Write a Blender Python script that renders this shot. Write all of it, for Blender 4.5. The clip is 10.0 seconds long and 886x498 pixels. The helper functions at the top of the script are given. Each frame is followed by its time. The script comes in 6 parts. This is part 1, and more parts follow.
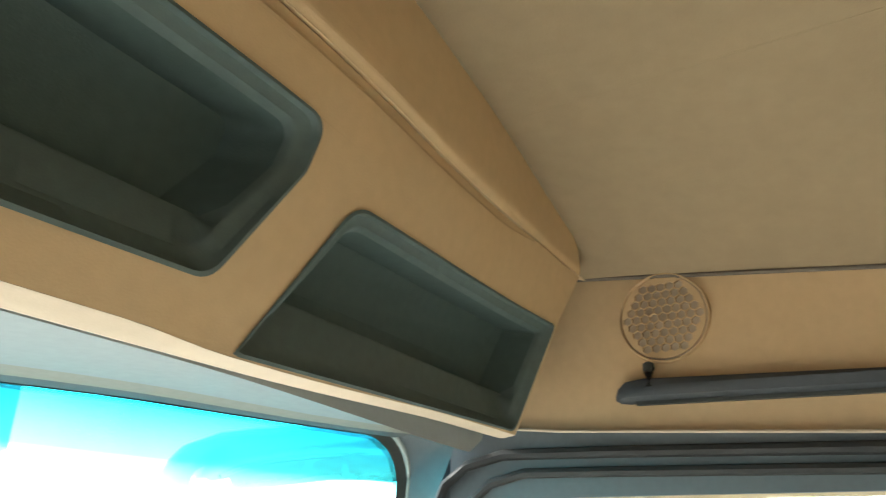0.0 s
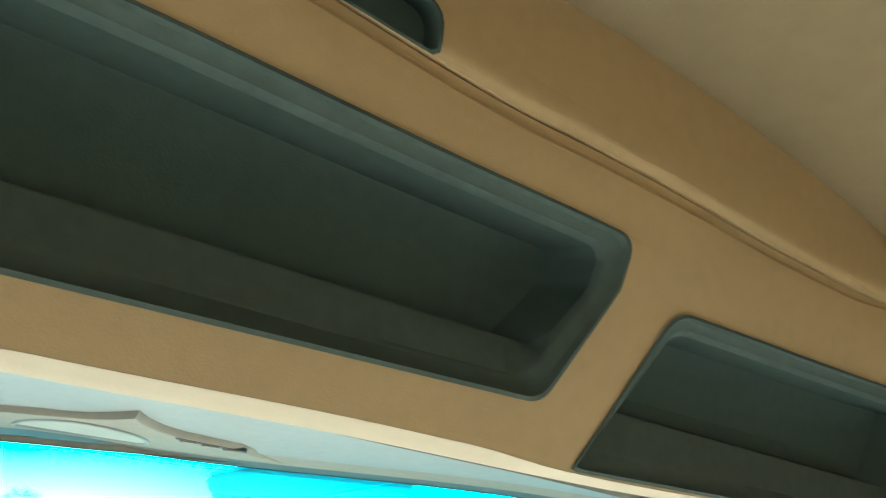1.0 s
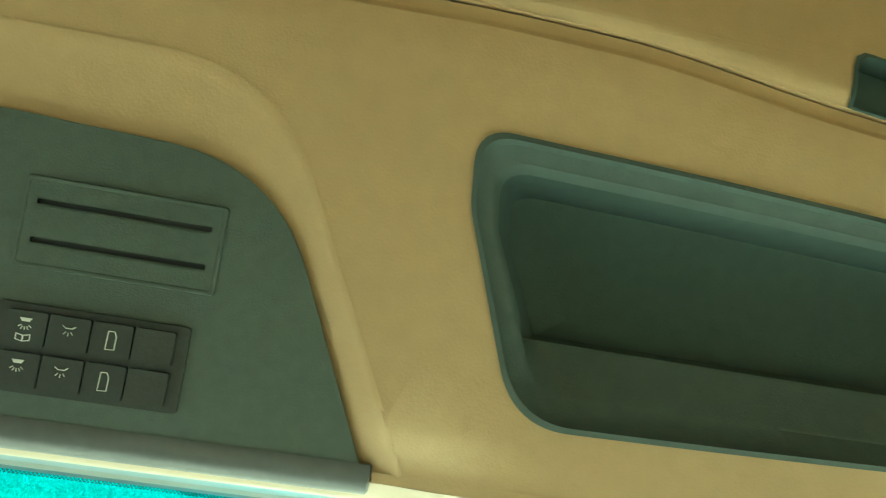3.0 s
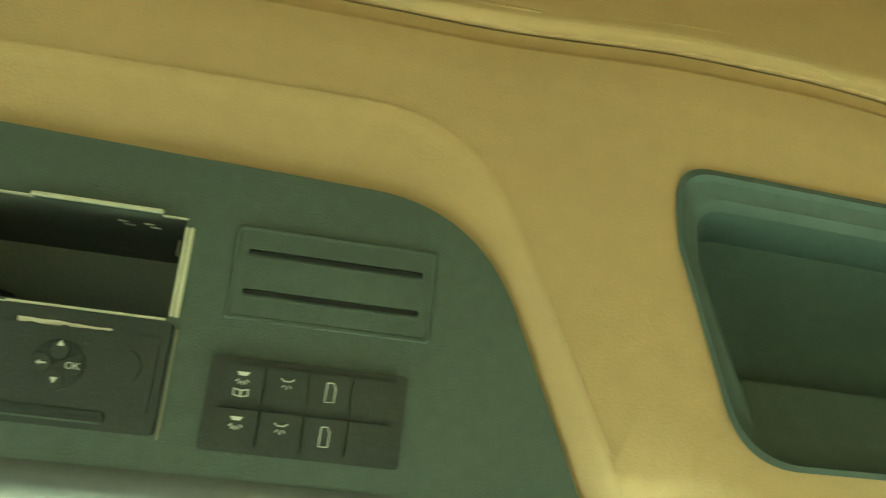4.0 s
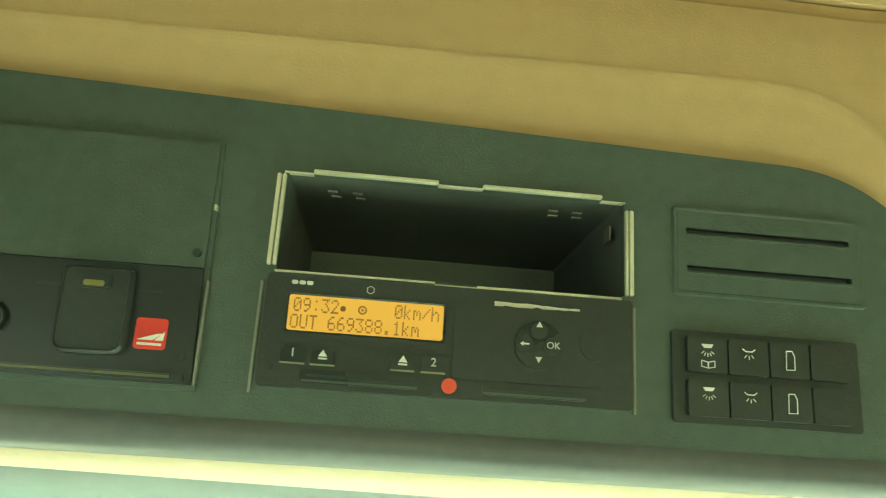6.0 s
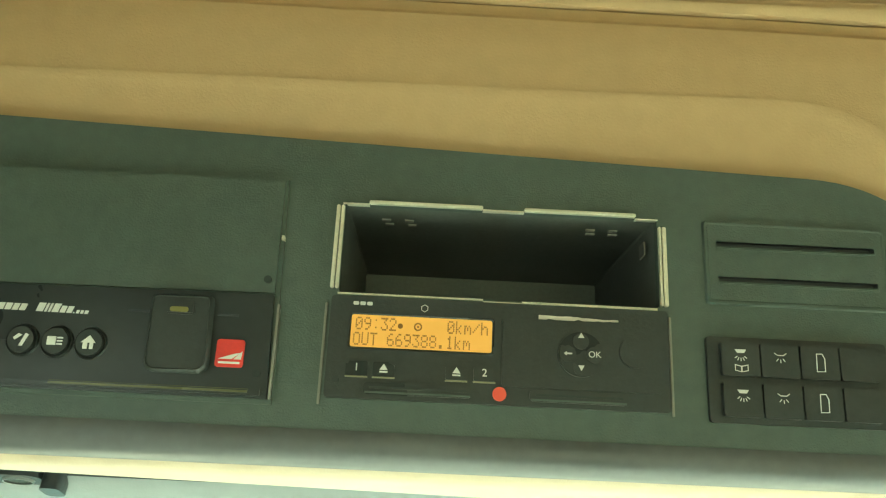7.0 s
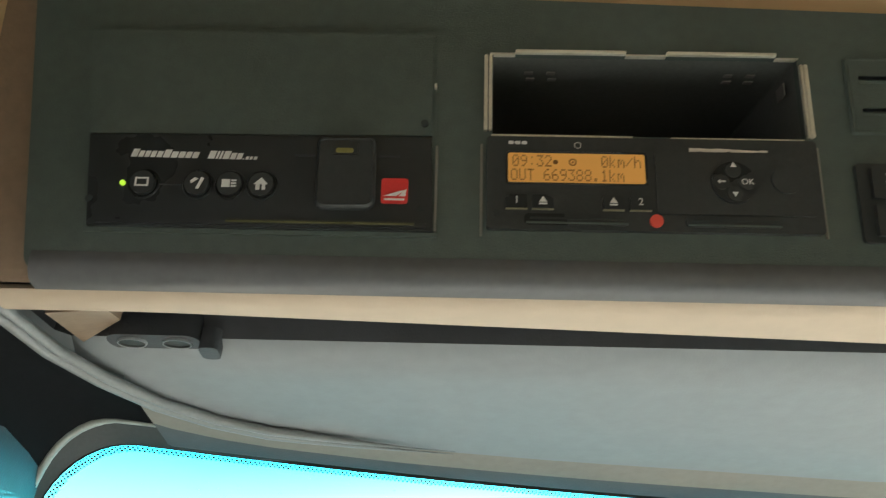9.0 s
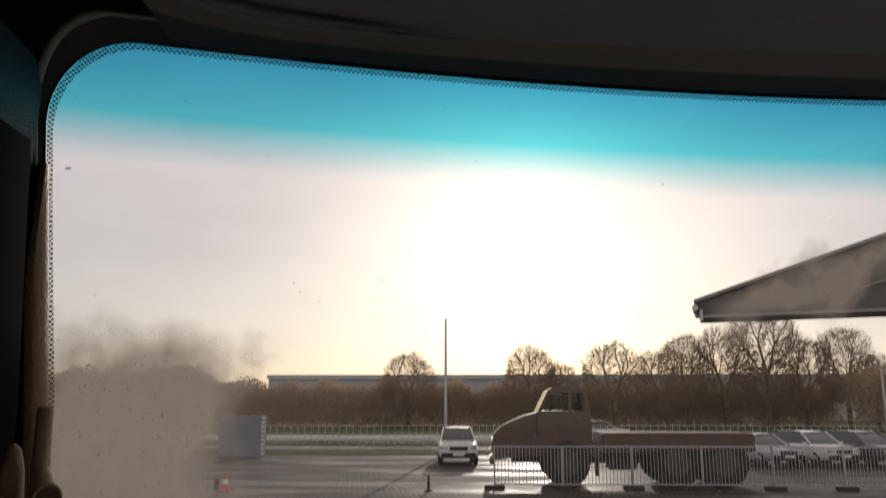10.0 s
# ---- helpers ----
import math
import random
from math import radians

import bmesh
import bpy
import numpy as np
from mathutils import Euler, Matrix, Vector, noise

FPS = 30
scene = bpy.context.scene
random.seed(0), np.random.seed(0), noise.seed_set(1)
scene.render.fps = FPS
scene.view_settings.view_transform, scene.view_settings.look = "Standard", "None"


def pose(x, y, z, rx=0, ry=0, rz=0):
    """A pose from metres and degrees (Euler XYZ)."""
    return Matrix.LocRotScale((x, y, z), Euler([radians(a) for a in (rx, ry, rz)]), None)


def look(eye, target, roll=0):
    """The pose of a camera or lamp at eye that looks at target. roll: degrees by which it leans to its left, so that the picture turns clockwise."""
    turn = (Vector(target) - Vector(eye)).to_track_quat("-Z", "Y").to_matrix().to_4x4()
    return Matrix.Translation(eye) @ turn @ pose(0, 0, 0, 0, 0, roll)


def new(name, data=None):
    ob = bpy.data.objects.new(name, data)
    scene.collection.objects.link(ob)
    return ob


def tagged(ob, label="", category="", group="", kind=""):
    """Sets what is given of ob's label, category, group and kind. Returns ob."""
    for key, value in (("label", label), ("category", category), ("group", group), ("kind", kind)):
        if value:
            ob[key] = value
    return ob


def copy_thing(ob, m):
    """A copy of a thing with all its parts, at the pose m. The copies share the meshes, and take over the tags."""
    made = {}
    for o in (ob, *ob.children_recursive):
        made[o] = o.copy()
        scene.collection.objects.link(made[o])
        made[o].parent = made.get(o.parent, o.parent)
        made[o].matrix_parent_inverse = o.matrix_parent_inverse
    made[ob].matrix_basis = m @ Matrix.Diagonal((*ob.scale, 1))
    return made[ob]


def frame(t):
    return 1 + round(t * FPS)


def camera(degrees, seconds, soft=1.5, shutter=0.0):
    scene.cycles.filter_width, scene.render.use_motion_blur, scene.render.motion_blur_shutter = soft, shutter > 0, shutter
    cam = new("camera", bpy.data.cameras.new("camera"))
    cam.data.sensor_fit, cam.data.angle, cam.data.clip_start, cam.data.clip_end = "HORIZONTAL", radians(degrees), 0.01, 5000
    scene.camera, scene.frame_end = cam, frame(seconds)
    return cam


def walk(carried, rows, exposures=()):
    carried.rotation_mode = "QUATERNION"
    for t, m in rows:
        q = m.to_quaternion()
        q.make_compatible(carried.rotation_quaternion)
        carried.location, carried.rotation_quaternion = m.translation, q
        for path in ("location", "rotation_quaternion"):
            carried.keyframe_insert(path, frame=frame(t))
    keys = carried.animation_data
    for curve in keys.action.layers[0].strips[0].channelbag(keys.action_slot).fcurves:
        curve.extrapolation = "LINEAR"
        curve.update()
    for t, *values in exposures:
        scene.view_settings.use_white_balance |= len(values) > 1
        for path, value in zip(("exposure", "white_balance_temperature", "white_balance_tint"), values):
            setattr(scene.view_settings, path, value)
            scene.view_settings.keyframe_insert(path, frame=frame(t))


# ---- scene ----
# Cab of a parked truck: x to the passenger side, y ahead through the windscreen, z up from the ground outside.
cam = camera(60.4, 10.0, soft=1.15, shutter=0.2)
PATH = [
    (0, (-0.153, -0.35, 2.75), (1.404, 0.653, 3.504), 1.4),
    (0.5, (-0.17, -0.379, 2.761), (1.096, 0.974, 3.513), 3.8),
    (1, (-0.171, -0.398, 2.772), (0.697, 1.188, 3.627), 6.2),
    (1.5, (-0.185, -0.415, 2.788), (0.356, 1.326, 3.609), 9.7),
    (2, (-0.216, -0.416, 2.785), (0.116, 1.357, 3.648), 9.8),
    (2.5, (-0.295, -0.407, 2.827), (-0.048, 1.438, 3.559), 8.7),
    (2.7, (-0.353, -0.418, 2.832), (-0.07, 1.435, 3.529), 7.4),
    (3.8, (-0.462, -0.356, 2.812), (-0.308, 1.426, 3.706), 6.1),
    (4, (-0.514, -0.363, 2.788), (-0.243, 1.355, 3.770), 3.9),
    (4.5, (-0.587, -0.337, 2.764), (-0.404, 1.327, 3.859), 2.3),
    (5, (-0.649, -0.32, 2.753), (-0.593, 1.342, 3.865), 2.9),
    (5.5, (-0.684, -0.318, 2.749), (-0.514, 1.354, 3.833), 1.7),
    (6, (-0.71, -0.328, 2.744), (-0.563, 1.349, 3.824), 2.1),
    (6.2, (-0.719, -0.331, 2.744), (-0.579, 1.351, 3.817), 1.9),
    (7.3, (-0.713, -0.376, 2.717), (-0.703, 1.276, 3.844), 2.5),
    (7.5, (-0.727, -0.388, 2.714), (-0.66, 1.276, 3.82), 1.5),
    (8, (-0.745, -0.394, 2.718), (-0.698, 1.295, 3.789), 1.1),
    (8.5, (-0.758, -0.374, 2.699), (-0.739, 1.296, 3.8), 1.2),
    (9, (-0.781, -0.321, 2.645), (-0.817, 1.344, 3.753), 1.8),
    (9.2, (-0.800, -0.313, 2.641), (-0.765, 1.436, 3.613), 0.8),
    (9.5, (-0.777, -0.297, 2.585), (-0.829, 1.522, 3.415), -0.5),
    (9.7, (-0.781, -0.263, 2.579), (-0.846, 1.615, 3.262), -0.4),
    (10, (-0.779, -0.244, 2.577), (-0.878, 1.712, 2.985), 0.0),
]
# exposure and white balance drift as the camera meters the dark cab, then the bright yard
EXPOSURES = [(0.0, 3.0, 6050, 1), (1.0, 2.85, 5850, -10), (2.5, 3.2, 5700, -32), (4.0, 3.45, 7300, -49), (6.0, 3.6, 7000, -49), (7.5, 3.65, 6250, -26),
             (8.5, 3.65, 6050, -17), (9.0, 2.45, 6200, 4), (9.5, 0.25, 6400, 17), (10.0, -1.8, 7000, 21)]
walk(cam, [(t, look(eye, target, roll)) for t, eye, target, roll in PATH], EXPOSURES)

# ---------------------------------------------------------------- light
SUN_ELEV, SUN_AZ = radians(12.5), radians(3.3)     # azimuth from +y towards +x
world = bpy.data.worlds.new("sky")
scene.world = world
world.use_nodes = True
wn, wl = world.node_tree.nodes, world.node_tree.links
sky = wn.new("ShaderNodeTexSky")
sky.sky_type = "NISHITA"
sky.sun_disc = False
sky.sun_elevation, sky.sun_rotation = SUN_ELEV, SUN_AZ
sky.dust_density, sky.air_density, sky.ozone_density = 0.55, 1.0, 1.5
wn["Background"].inputs["Strength"].default_value = 0.12
veil = wn.new("ShaderNodeMix")                    # thin high cloud over the clear sky
veil.data_type, veil.blend_type = "RGBA", "ADD"
veil.inputs[7].default_value = (18.0, 16.4, 15.6, 1)
cloud, cloud_map, cloud_at, cloud_fac = (wn.new(k) for k in ("ShaderNodeTexNoise", "ShaderNodeMapping", "ShaderNodeTexCoord", "ShaderNodeMapRange"))
cloud.inputs["Scale"].default_value, cloud.inputs["Detail"].default_value = 2.2, 5
cloud_map.inputs["Scale"].default_value = (1, 1, 4)
cloud_fac.inputs["From Min"].default_value, cloud_fac.inputs["From Max"].default_value = 0.3, 0.7
cloud_fac.inputs["To Min"].default_value, cloud_fac.inputs["To Max"].default_value = 0.75, 1.0
wl.new(cloud_at.outputs["Generated"], cloud_map.inputs[0])
wl.new(cloud_map.outputs[0], cloud.inputs["Vector"])
wl.new(cloud.outputs["Fac"], cloud_fac.inputs["Value"])
wl.new(cloud_fac.outputs[0], veil.inputs[0])
wl.new(sky.outputs[0], veil.inputs[6])
aureole = wn.new("ShaderNodeMix")                 # the cloud is brightest round the sun
aureole.data_type, aureole.blend_type, aureole.clamp_factor = "RGBA", "ADD", False
aureole.inputs[7].default_value = (30.0, 26.5, 21.5, 1)
to_sun = wn.new("ShaderNodeVectorMath")
to_sun.operation = "DOT_PRODUCT"
to_sun.inputs[1].default_value = (math.sin(SUN_AZ) * math.cos(SUN_ELEV), math.cos(SUN_AZ) * math.cos(SUN_ELEV), math.sin(SUN_ELEV))
wl.new(cloud_at.outputs["Generated"], to_sun.inputs[0])
link = to_sun.outputs["Value"]
for kind, other in (("MINIMUM", 1.0), ("ARCCOSINE", 0.0), ("MULTIPLY", -1 / 0.115), ("EXPONENT", 0.0)):
    step = wn.new("ShaderNodeMath")
    step.operation = kind
    step.inputs[1].default_value = other
    wl.new(link, step.inputs[0])
    link = step.outputs[0]
wl.new(link, aureole.inputs[0])
wl.new(veil.outputs[2], aureole.inputs[6])
wl.new(aureole.outputs[2], wn["Background"].inputs["Color"])
sun_lamp = bpy.data.lights.new("sun", "SUN")
sun_lamp.energy, sun_lamp.angle, sun_lamp.color = 3.0, radians(0.6), (1.0, 0.94, 0.85)
sun = new("sun", sun_lamp)
sun_way = Vector((math.sin(SUN_AZ) * math.cos(SUN_ELEV), math.cos(SUN_AZ) * math.cos(SUN_ELEV), math.sin(SUN_ELEV)))
sun.matrix_world = look(sun_way * 60, (0, 0, 0))


# ---------------------------------------------------------------- materials
def mat(name, color, rough=0.6, metal=0.0, vary=0.12, scale=8.0, grain=0.0, grain_scale=600.0, coat=0.0, spec=0.5, per_object=0.0, grain_depth=0.0006):
    m = bpy.data.materials.new(name)
    m.use_nodes = True
    nt = m.node_tree
    b = nt.nodes["Principled BSDF"]
    b.inputs["Roughness"].default_value, b.inputs["Metallic"].default_value = rough, metal
    b.inputs["Coat Weight"].default_value, b.inputs["Specular IOR Level"].default_value = coat, spec
    tc = nt.nodes.new("ShaderNodeTexCoord")
    n1, n2 = nt.nodes.new("ShaderNodeTexNoise"), nt.nodes.new("ShaderNodeTexNoise")
    n1.inputs["Scale"].default_value, n1.inputs["Detail"].default_value = scale, 5
    n2.inputs["Scale"].default_value, n2.inputs["Detail"].default_value = scale * 14, 3
    add = nt.nodes.new("ShaderNodeMath")
    add.operation = "ADD"
    for k, n in enumerate((n1, n2)):
        nt.links.new(tc.outputs["Object"], n.inputs["Vector"])
        nt.links.new(n.outputs["Fac"], add.inputs[k])
    rng = nt.nodes.new("ShaderNodeMapRange")
    rng.inputs["From Min"].default_value, rng.inputs["From Max"].default_value = 0.7, 1.3
    rng.inputs["To Min"].default_value, rng.inputs["To Max"].default_value = 1 - vary, 1 + vary
    nt.links.new(add.outputs[0], rng.inputs["Value"])
    mul = nt.nodes.new("ShaderNodeVectorMath")
    mul.operation = "SCALE"
    mul.inputs[0].default_value = color[:3]
    scale_socket = rng.outputs[0]
    if per_object:
        info, pr, pm = nt.nodes.new("ShaderNodeObjectInfo"), nt.nodes.new("ShaderNodeMapRange"), nt.nodes.new("ShaderNodeMath")
        pm.operation = "MULTIPLY"
        pr.inputs["To Min"].default_value, pr.inputs["To Max"].default_value = 1 - per_object, 1 + per_object
        nt.links.new(info.outputs["Random"], pr.inputs["Value"])
        nt.links.new(pr.outputs[0], pm.inputs[0])
        nt.links.new(rng.outputs[0], pm.inputs[1])
        scale_socket = pm.outputs[0]
    nt.links.new(scale_socket, mul.inputs["Scale"])
    nt.links.new(mul.outputs[0], b.inputs["Base Color"])
    rr = nt.nodes.new("ShaderNodeMapRange")
    rr.inputs["From Min"].default_value, rr.inputs["From Max"].default_value = 0.3, 0.7
    rr.inputs["To Min"].default_value, rr.inputs["To Max"].default_value = max(rough - 0.08, 0.02), min(rough + 0.08, 1)
    nt.links.new(n1.outputs["Fac"], rr.inputs["Value"])
    nt.links.new(rr.outputs[0], b.inputs["Roughness"])
    if grain:
        g, bump = nt.nodes.new("ShaderNodeTexNoise"), nt.nodes.new("ShaderNodeBump")
        g.inputs["Scale"].default_value, g.inputs["Detail"].default_value = grain_scale, 2
        bump.inputs["Strength"].default_value, bump.inputs["Distance"].default_value = grain, grain_depth
        nt.links.new(tc.outputs["Object"], g.inputs["Vector"])
        nt.links.new(g.outputs["Fac"], bump.inputs["Height"])
        nt.links.new(bump.outputs[0], b.inputs["Normal"])
    return m


def glow(name, color, strength):
    m = bpy.data.materials.new(name)
    m.use_nodes = True
    b = m.node_tree.nodes["Principled BSDF"]
    b.inputs["Base Color"].default_value = (*color, 1)
    b.inputs["Emission Color"].default_value = (*color, 1)
    b.inputs["Emission Strength"].default_value = strength
    b.inputs["Roughness"].default_value = 0.35
    return m


M_BEIGE = mat("beige_grained_plastic", (0.54, 0.375, 0.200), 0.62, vary=0.05, scale=5, grain=0.25)
M_LIP = mat("pale_beige_plastic", (0.52, 0.425, 0.31), 0.55, vary=0.05, scale=5, grain=0.2)
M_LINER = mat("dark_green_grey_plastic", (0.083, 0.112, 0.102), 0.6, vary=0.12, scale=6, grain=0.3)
# darker than the liner: recess shade is put into this colour
M_INNER = mat("shaded_recess_lining", (0.066, 0.096, 0.086), 0.8, vary=0.1, scale=6, grain=0.3)
M_CONSOLE = mat("charcoal_grained_plastic", (0.084, 0.109, 0.094), 0.5, vary=0.12, scale=9, grain=0.35, grain_scale=900)
M_BLACK = mat("black_gloss_plastic", (0.029, 0.033, 0.032), 0.30, vary=0.1, scale=12)
M_BLACKM = mat("black_matt_plastic", (0.034, 0.039, 0.037), 0.5, vary=0.15, scale=20, grain=0.2)
M_VOID = mat("black_cavity", (0.026, 0.034, 0.032), 0.6, vary=0.2, scale=20)
M_STEEL = mat("sheet_steel", (0.85, 0.82, 0.70), 0.42, metal=0.6, vary=0.08, scale=40)
M_WHITE = mat("white_print", (0.80, 0.80, 0.76), 0.5, vary=0.04, scale=60)
M_RED = mat("red_print", (0.70, 0.045, 0.04), 0.4, vary=0.06, scale=60)
M_ROOF = mat("beige_roof_fabric", (0.29, 0.215, 0.130), 0.95, vary=0.06, scale=3, grain=0.5, grain_scale=420, spec=0.1)
M_SOFFIT = mat("grey_soffit_plastic", (0.235, 0.260, 0.270), 0.55, vary=0.06, scale=6, grain=0.25)
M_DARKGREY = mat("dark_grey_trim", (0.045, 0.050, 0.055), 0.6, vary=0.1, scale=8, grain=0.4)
M_RUBBER = mat("black_rubber", (0.02, 0.02, 0.02), 0.7, vary=0.15, scale=30)
M_PILLAR = mat("tan_grained_trim", (0.40, 0.275, 0.175), 0.5, vary=0.1, scale=10, grain=0.9, grain_scale=300, grain_depth=0.0010)
# tan trim darkened to brown for the weak light at the outer end
M_JAMB = mat("shaded_tan_trim", (0.24, 0.17, 0.11), 0.65, vary=0.1, scale=10, grain=0.5, grain_scale=350)


# ---------------------------------------------------------------- mesh helpers
def part(name, bm, material, parent=None, label="", smooth=True, bevel=0.0):
    me = bpy.data.meshes.new(name)
    if bevel:
        es = [e for e in bm.edges if len(e.link_faces) == 2 and e.calc_face_angle(0) > 0.6]
        bmesh.ops.bevel(bm, geom=es, offset=bevel, segments=2, affect="EDGES", clamp_overlap=True)
    bmesh.ops.recalc_face_normals(bm, faces=bm.faces[:])
    bm.to_mesh(me)
    bm.free()
    me.materials.append(material)
    if smooth:
        me.shade_smooth()
        me.set_sharp_from_angle(angle=radians(38))
    ob = new(name, me)
    if parent is not None:
        ob.parent = parent
    if label:
        tagged(ob, label)
    return ob


def thing(name, m, label, category, group="", kind=""):
    ob = new(name)
    ob.empty_display_size = 0.05
    ob.matrix_world = m
    return tagged(ob, label, category, group, kind)


def box(x0, x1, y0, y1, z0, z1, bm=None):
    bm = bm or bmesh.new()
    r = bmesh.ops.create_cube(bm, size=1.0)
    for v in r["verts"]:
        v.co = Vector((x0 + (v.co.x + 0.5) * (x1 - x0), y0 + (v.co.y + 0.5) * (y1 - y0), z0 + (v.co.z + 0.5) * (z1 - z0)))
    return bm


def disc(cx, cy, r, z0, z1, n=24, bm=None, r1=None):
    bm = bm or bmesh.new()
    a = [bm.verts.new((cx + r * math.cos(2 * math.pi * k / n), cy + r * math.sin(2 * math.pi * k / n), z0)) for k in range(n)]
    q = r if r1 is None else r1
    b = [bm.verts.new((cx + q * math.cos(2 * math.pi * k / n), cy + q * math.sin(2 * math.pi * k / n), z1)) for k in range(n)]
    for k in range(n):
        bm.faces.new((a[k], a[(k + 1) % n], b[(k + 1) % n], b[k]))
    bm.faces.new(b)
    bm.faces.new(a[::-1])
    return bm


def plate(outline, z0, z1, bm=None):
    """A prism over a flat outline."""
    bm = bm or bmesh.new()
    a = [bm.verts.new((x, y, z0)) for x, y in outline]
    b = [bm.verts.new((x, y, z1)) for x, y in outline]
    n = len(a)
    for k in range(n):
        bm.faces.new((a[k], a[(k + 1) % n], b[(k + 1) % n], b[k]))
    bm.faces.new(b)
    bm.faces.new(a[::-1])
    return bm


def round_rect(x0, x1, y0, y1, r, seg=4):
    pts = []
    for cx, cy, a0 in ((x1 - r, y1 - r, 0), (x0 + r, y1 - r, 90), (x0 + r, y0 + r, 180), (x1 - r, y0 + r, 270)):
        for k in range(seg + 1):
            a = radians(a0 + 90 * k / seg)
            pts.append((cx + r * math.cos(a), cy + r * math.sin(a)))
    return pts


def rounded(corners, radii, seg=8):
    """An outline through corners, each rounded with its own radius."""
    out, n = [], len(corners)
    for i, (c, r) in enumerate(zip(corners, radii)):
        c, p, q = Vector(c), Vector(corners[i - 1]), Vector(corners[(i + 1) % n])
        if r <= 0:
            out.append(tuple(c))
            continue
        u, v = (p - c).normalized(), (q - c).normalized()
        half = u.angle(v) / 2
        d = min(r / math.tan(half), (p - c).length * 0.48, (q - c).length * 0.48)
        a, b = c + u * d, c + v * d
        for k in range(seg + 1):
            t = k / seg
            out.append(tuple(a * (1 - t) ** 2 + c * 2 * t * (1 - t) + b * t ** 2))
    return out


def resample(outline, n):
    pts = [Vector(p) for p in outline]
    seg = [(pts[(i + 1) % len(pts)] - p).length for i, p in enumerate(pts)]
    total, out, i, acc = sum(seg), [], 0, 0.0
    for k in range(n):
        s = total * k / n
        while acc + seg[i] < s:
            acc += seg[i]
            i += 1
        out.append(tuple(pts[i].lerp(pts[(i + 1) % len(pts)], (s - acc) / max(seg[i], 1e-9))))
    return out


def loft(loops, bm=None, cap_first=False, cap_last=False, closed=True):
    bm = bm or bmesh.new()
    rings = [[bm.verts.new(p) for p in loop] for loop in loops]
    n = len(rings[0])
    for a, b in zip(rings, rings[1:]):
        for k in range(n if closed else n - 1):
            bm.faces.new((a[k], a[(k + 1) % n], b[(k + 1) % n], b[k]))
    if cap_first:
        bm.faces.new(rings[0][::-1])
    if cap_last:
        bm.faces.new(rings[-1])
    return bm


def tube(points, r, n=10, bm=None, flat=1.0):
    """A round bar along points."""
    bm = bm or bmesh.new()
    pts = [Vector(p) for p in points]
    loops = []
    for i, p in enumerate(pts):
        d = (pts[min(i + 1, len(pts) - 1)] - pts[max(i - 1, 0)]).normalized()
        s = d.cross(Vector((0, 0, 1)))
        if s.length < 0.05:
            s = d.cross(Vector((1, 0, 0)))
        s.normalize()
        u = s.cross(d)
        rr = r[i] if isinstance(r, (list, tuple)) else r
        loops.append([p + s * math.cos(2 * math.pi * k / n) * rr + u * math.sin(2 * math.pi * k / n) * rr * flat for k in range(n)])
    return loft(loops, bm, True, True)


def holed(outer, holes, depth=0.0):
    """A flat sheet with holes, as triangles; with a depth, its rims go down too."""
    cu = bpy.data.curves.new("sheet", "CURVE")
    cu.dimensions, cu.fill_mode = "2D", "BOTH"
    for loop in (outer, *holes):
        sp = cu.splines.new("POLY")
        sp.points.add(len(loop) - 1)
        for p, (x, y) in zip(sp.points, loop):
            p.co = (x, y, 0, 1)
        sp.use_cyclic_u = True
    ob = bpy.data.objects.new("sheet", cu)
    me = ob.to_mesh()
    bm = bmesh.new()
    bm.from_mesh(me)
    ob.to_mesh_clear()
    bpy.data.objects.remove(ob)
    bpy.data.curves.remove(cu)
    bmesh.ops.remove_doubles(bm, verts=bm.verts[:], dist=1e-6)
    if depth:
        edge = [e for e in bm.edges if len(e.link_faces) == 1]
        r = bmesh.ops.extrude_edge_only(bm, edges=edge)
        for v in r["geom"]:
            if isinstance(v, bmesh.types.BMVert):
                v.co.z -= depth
    return bm


def cut_lines(bm, axis, values):
    for value in values:
        co, no = [0, 0, 0], [0, 0, 0]
        co[axis], no[axis] = value, 1
        bmesh.ops.bisect_plane(bm, geom=bm.verts[:] + bm.edges[:] + bm.faces[:], plane_co=co, plane_no=no, dist=1e-6)


def words(name, text, size, x, y, z, material, parent, label="", align="CENTER", stretch=1.0, bold=0.0):
    cu = bpy.data.curves.new("writing", "FONT")
    cu.body, cu.size, cu.align_x, cu.align_y, cu.extrude, cu.offset = text, size, align, "CENTER", 0.00008, bold
    ob = bpy.data.objects.new("writing", cu)
    me = bpy.data.meshes.new_from_object(ob)
    bpy.data.objects.remove(ob)
    bpy.data.curves.remove(cu)
    for v in me.vertices:
        v.co.x = v.co.x * stretch + x
        v.co.y += y
        v.co.z += z
    me.materials.clear()
    me.materials.append(material)
    o = new(name, me)
    o.parent = parent
    if label:
        tagged(o, label)
    return o


def smooth01(s):
    s = min(max(s, 0.0), 1.0)
    return s * s * (3 - 2 * s)


# ---------------------------------------------------------------- the overhead header's own frame: X along it, Y up its face, Z out of it
TILT = radians(17.17)
MH = Matrix(((1, 0, 0, 0), (0, -math.sin(TILT), -math.cos(TILT), 0), (0, math.cos(TILT), -math.sin(TILT), 2.92), (0, 0, 0, 1)))


def bend(x):
    return 0.06 * smooth01((x - 0.1) / 0.6) - 0.014 * smooth01((x + 0.46) / 0.14) * (1 - smooth01((x + 0.22) / 0.3))


def foot_ease(x, y):
    """Takes the swell beside the console back towards the bottom edge, so that both run on flush."""
    return 0.014 * smooth01((x + 0.46) / 0.14) * (1 - smooth01((x + 0.37) / 0.10)) * smooth01((-y - 0.030) / 0.030)


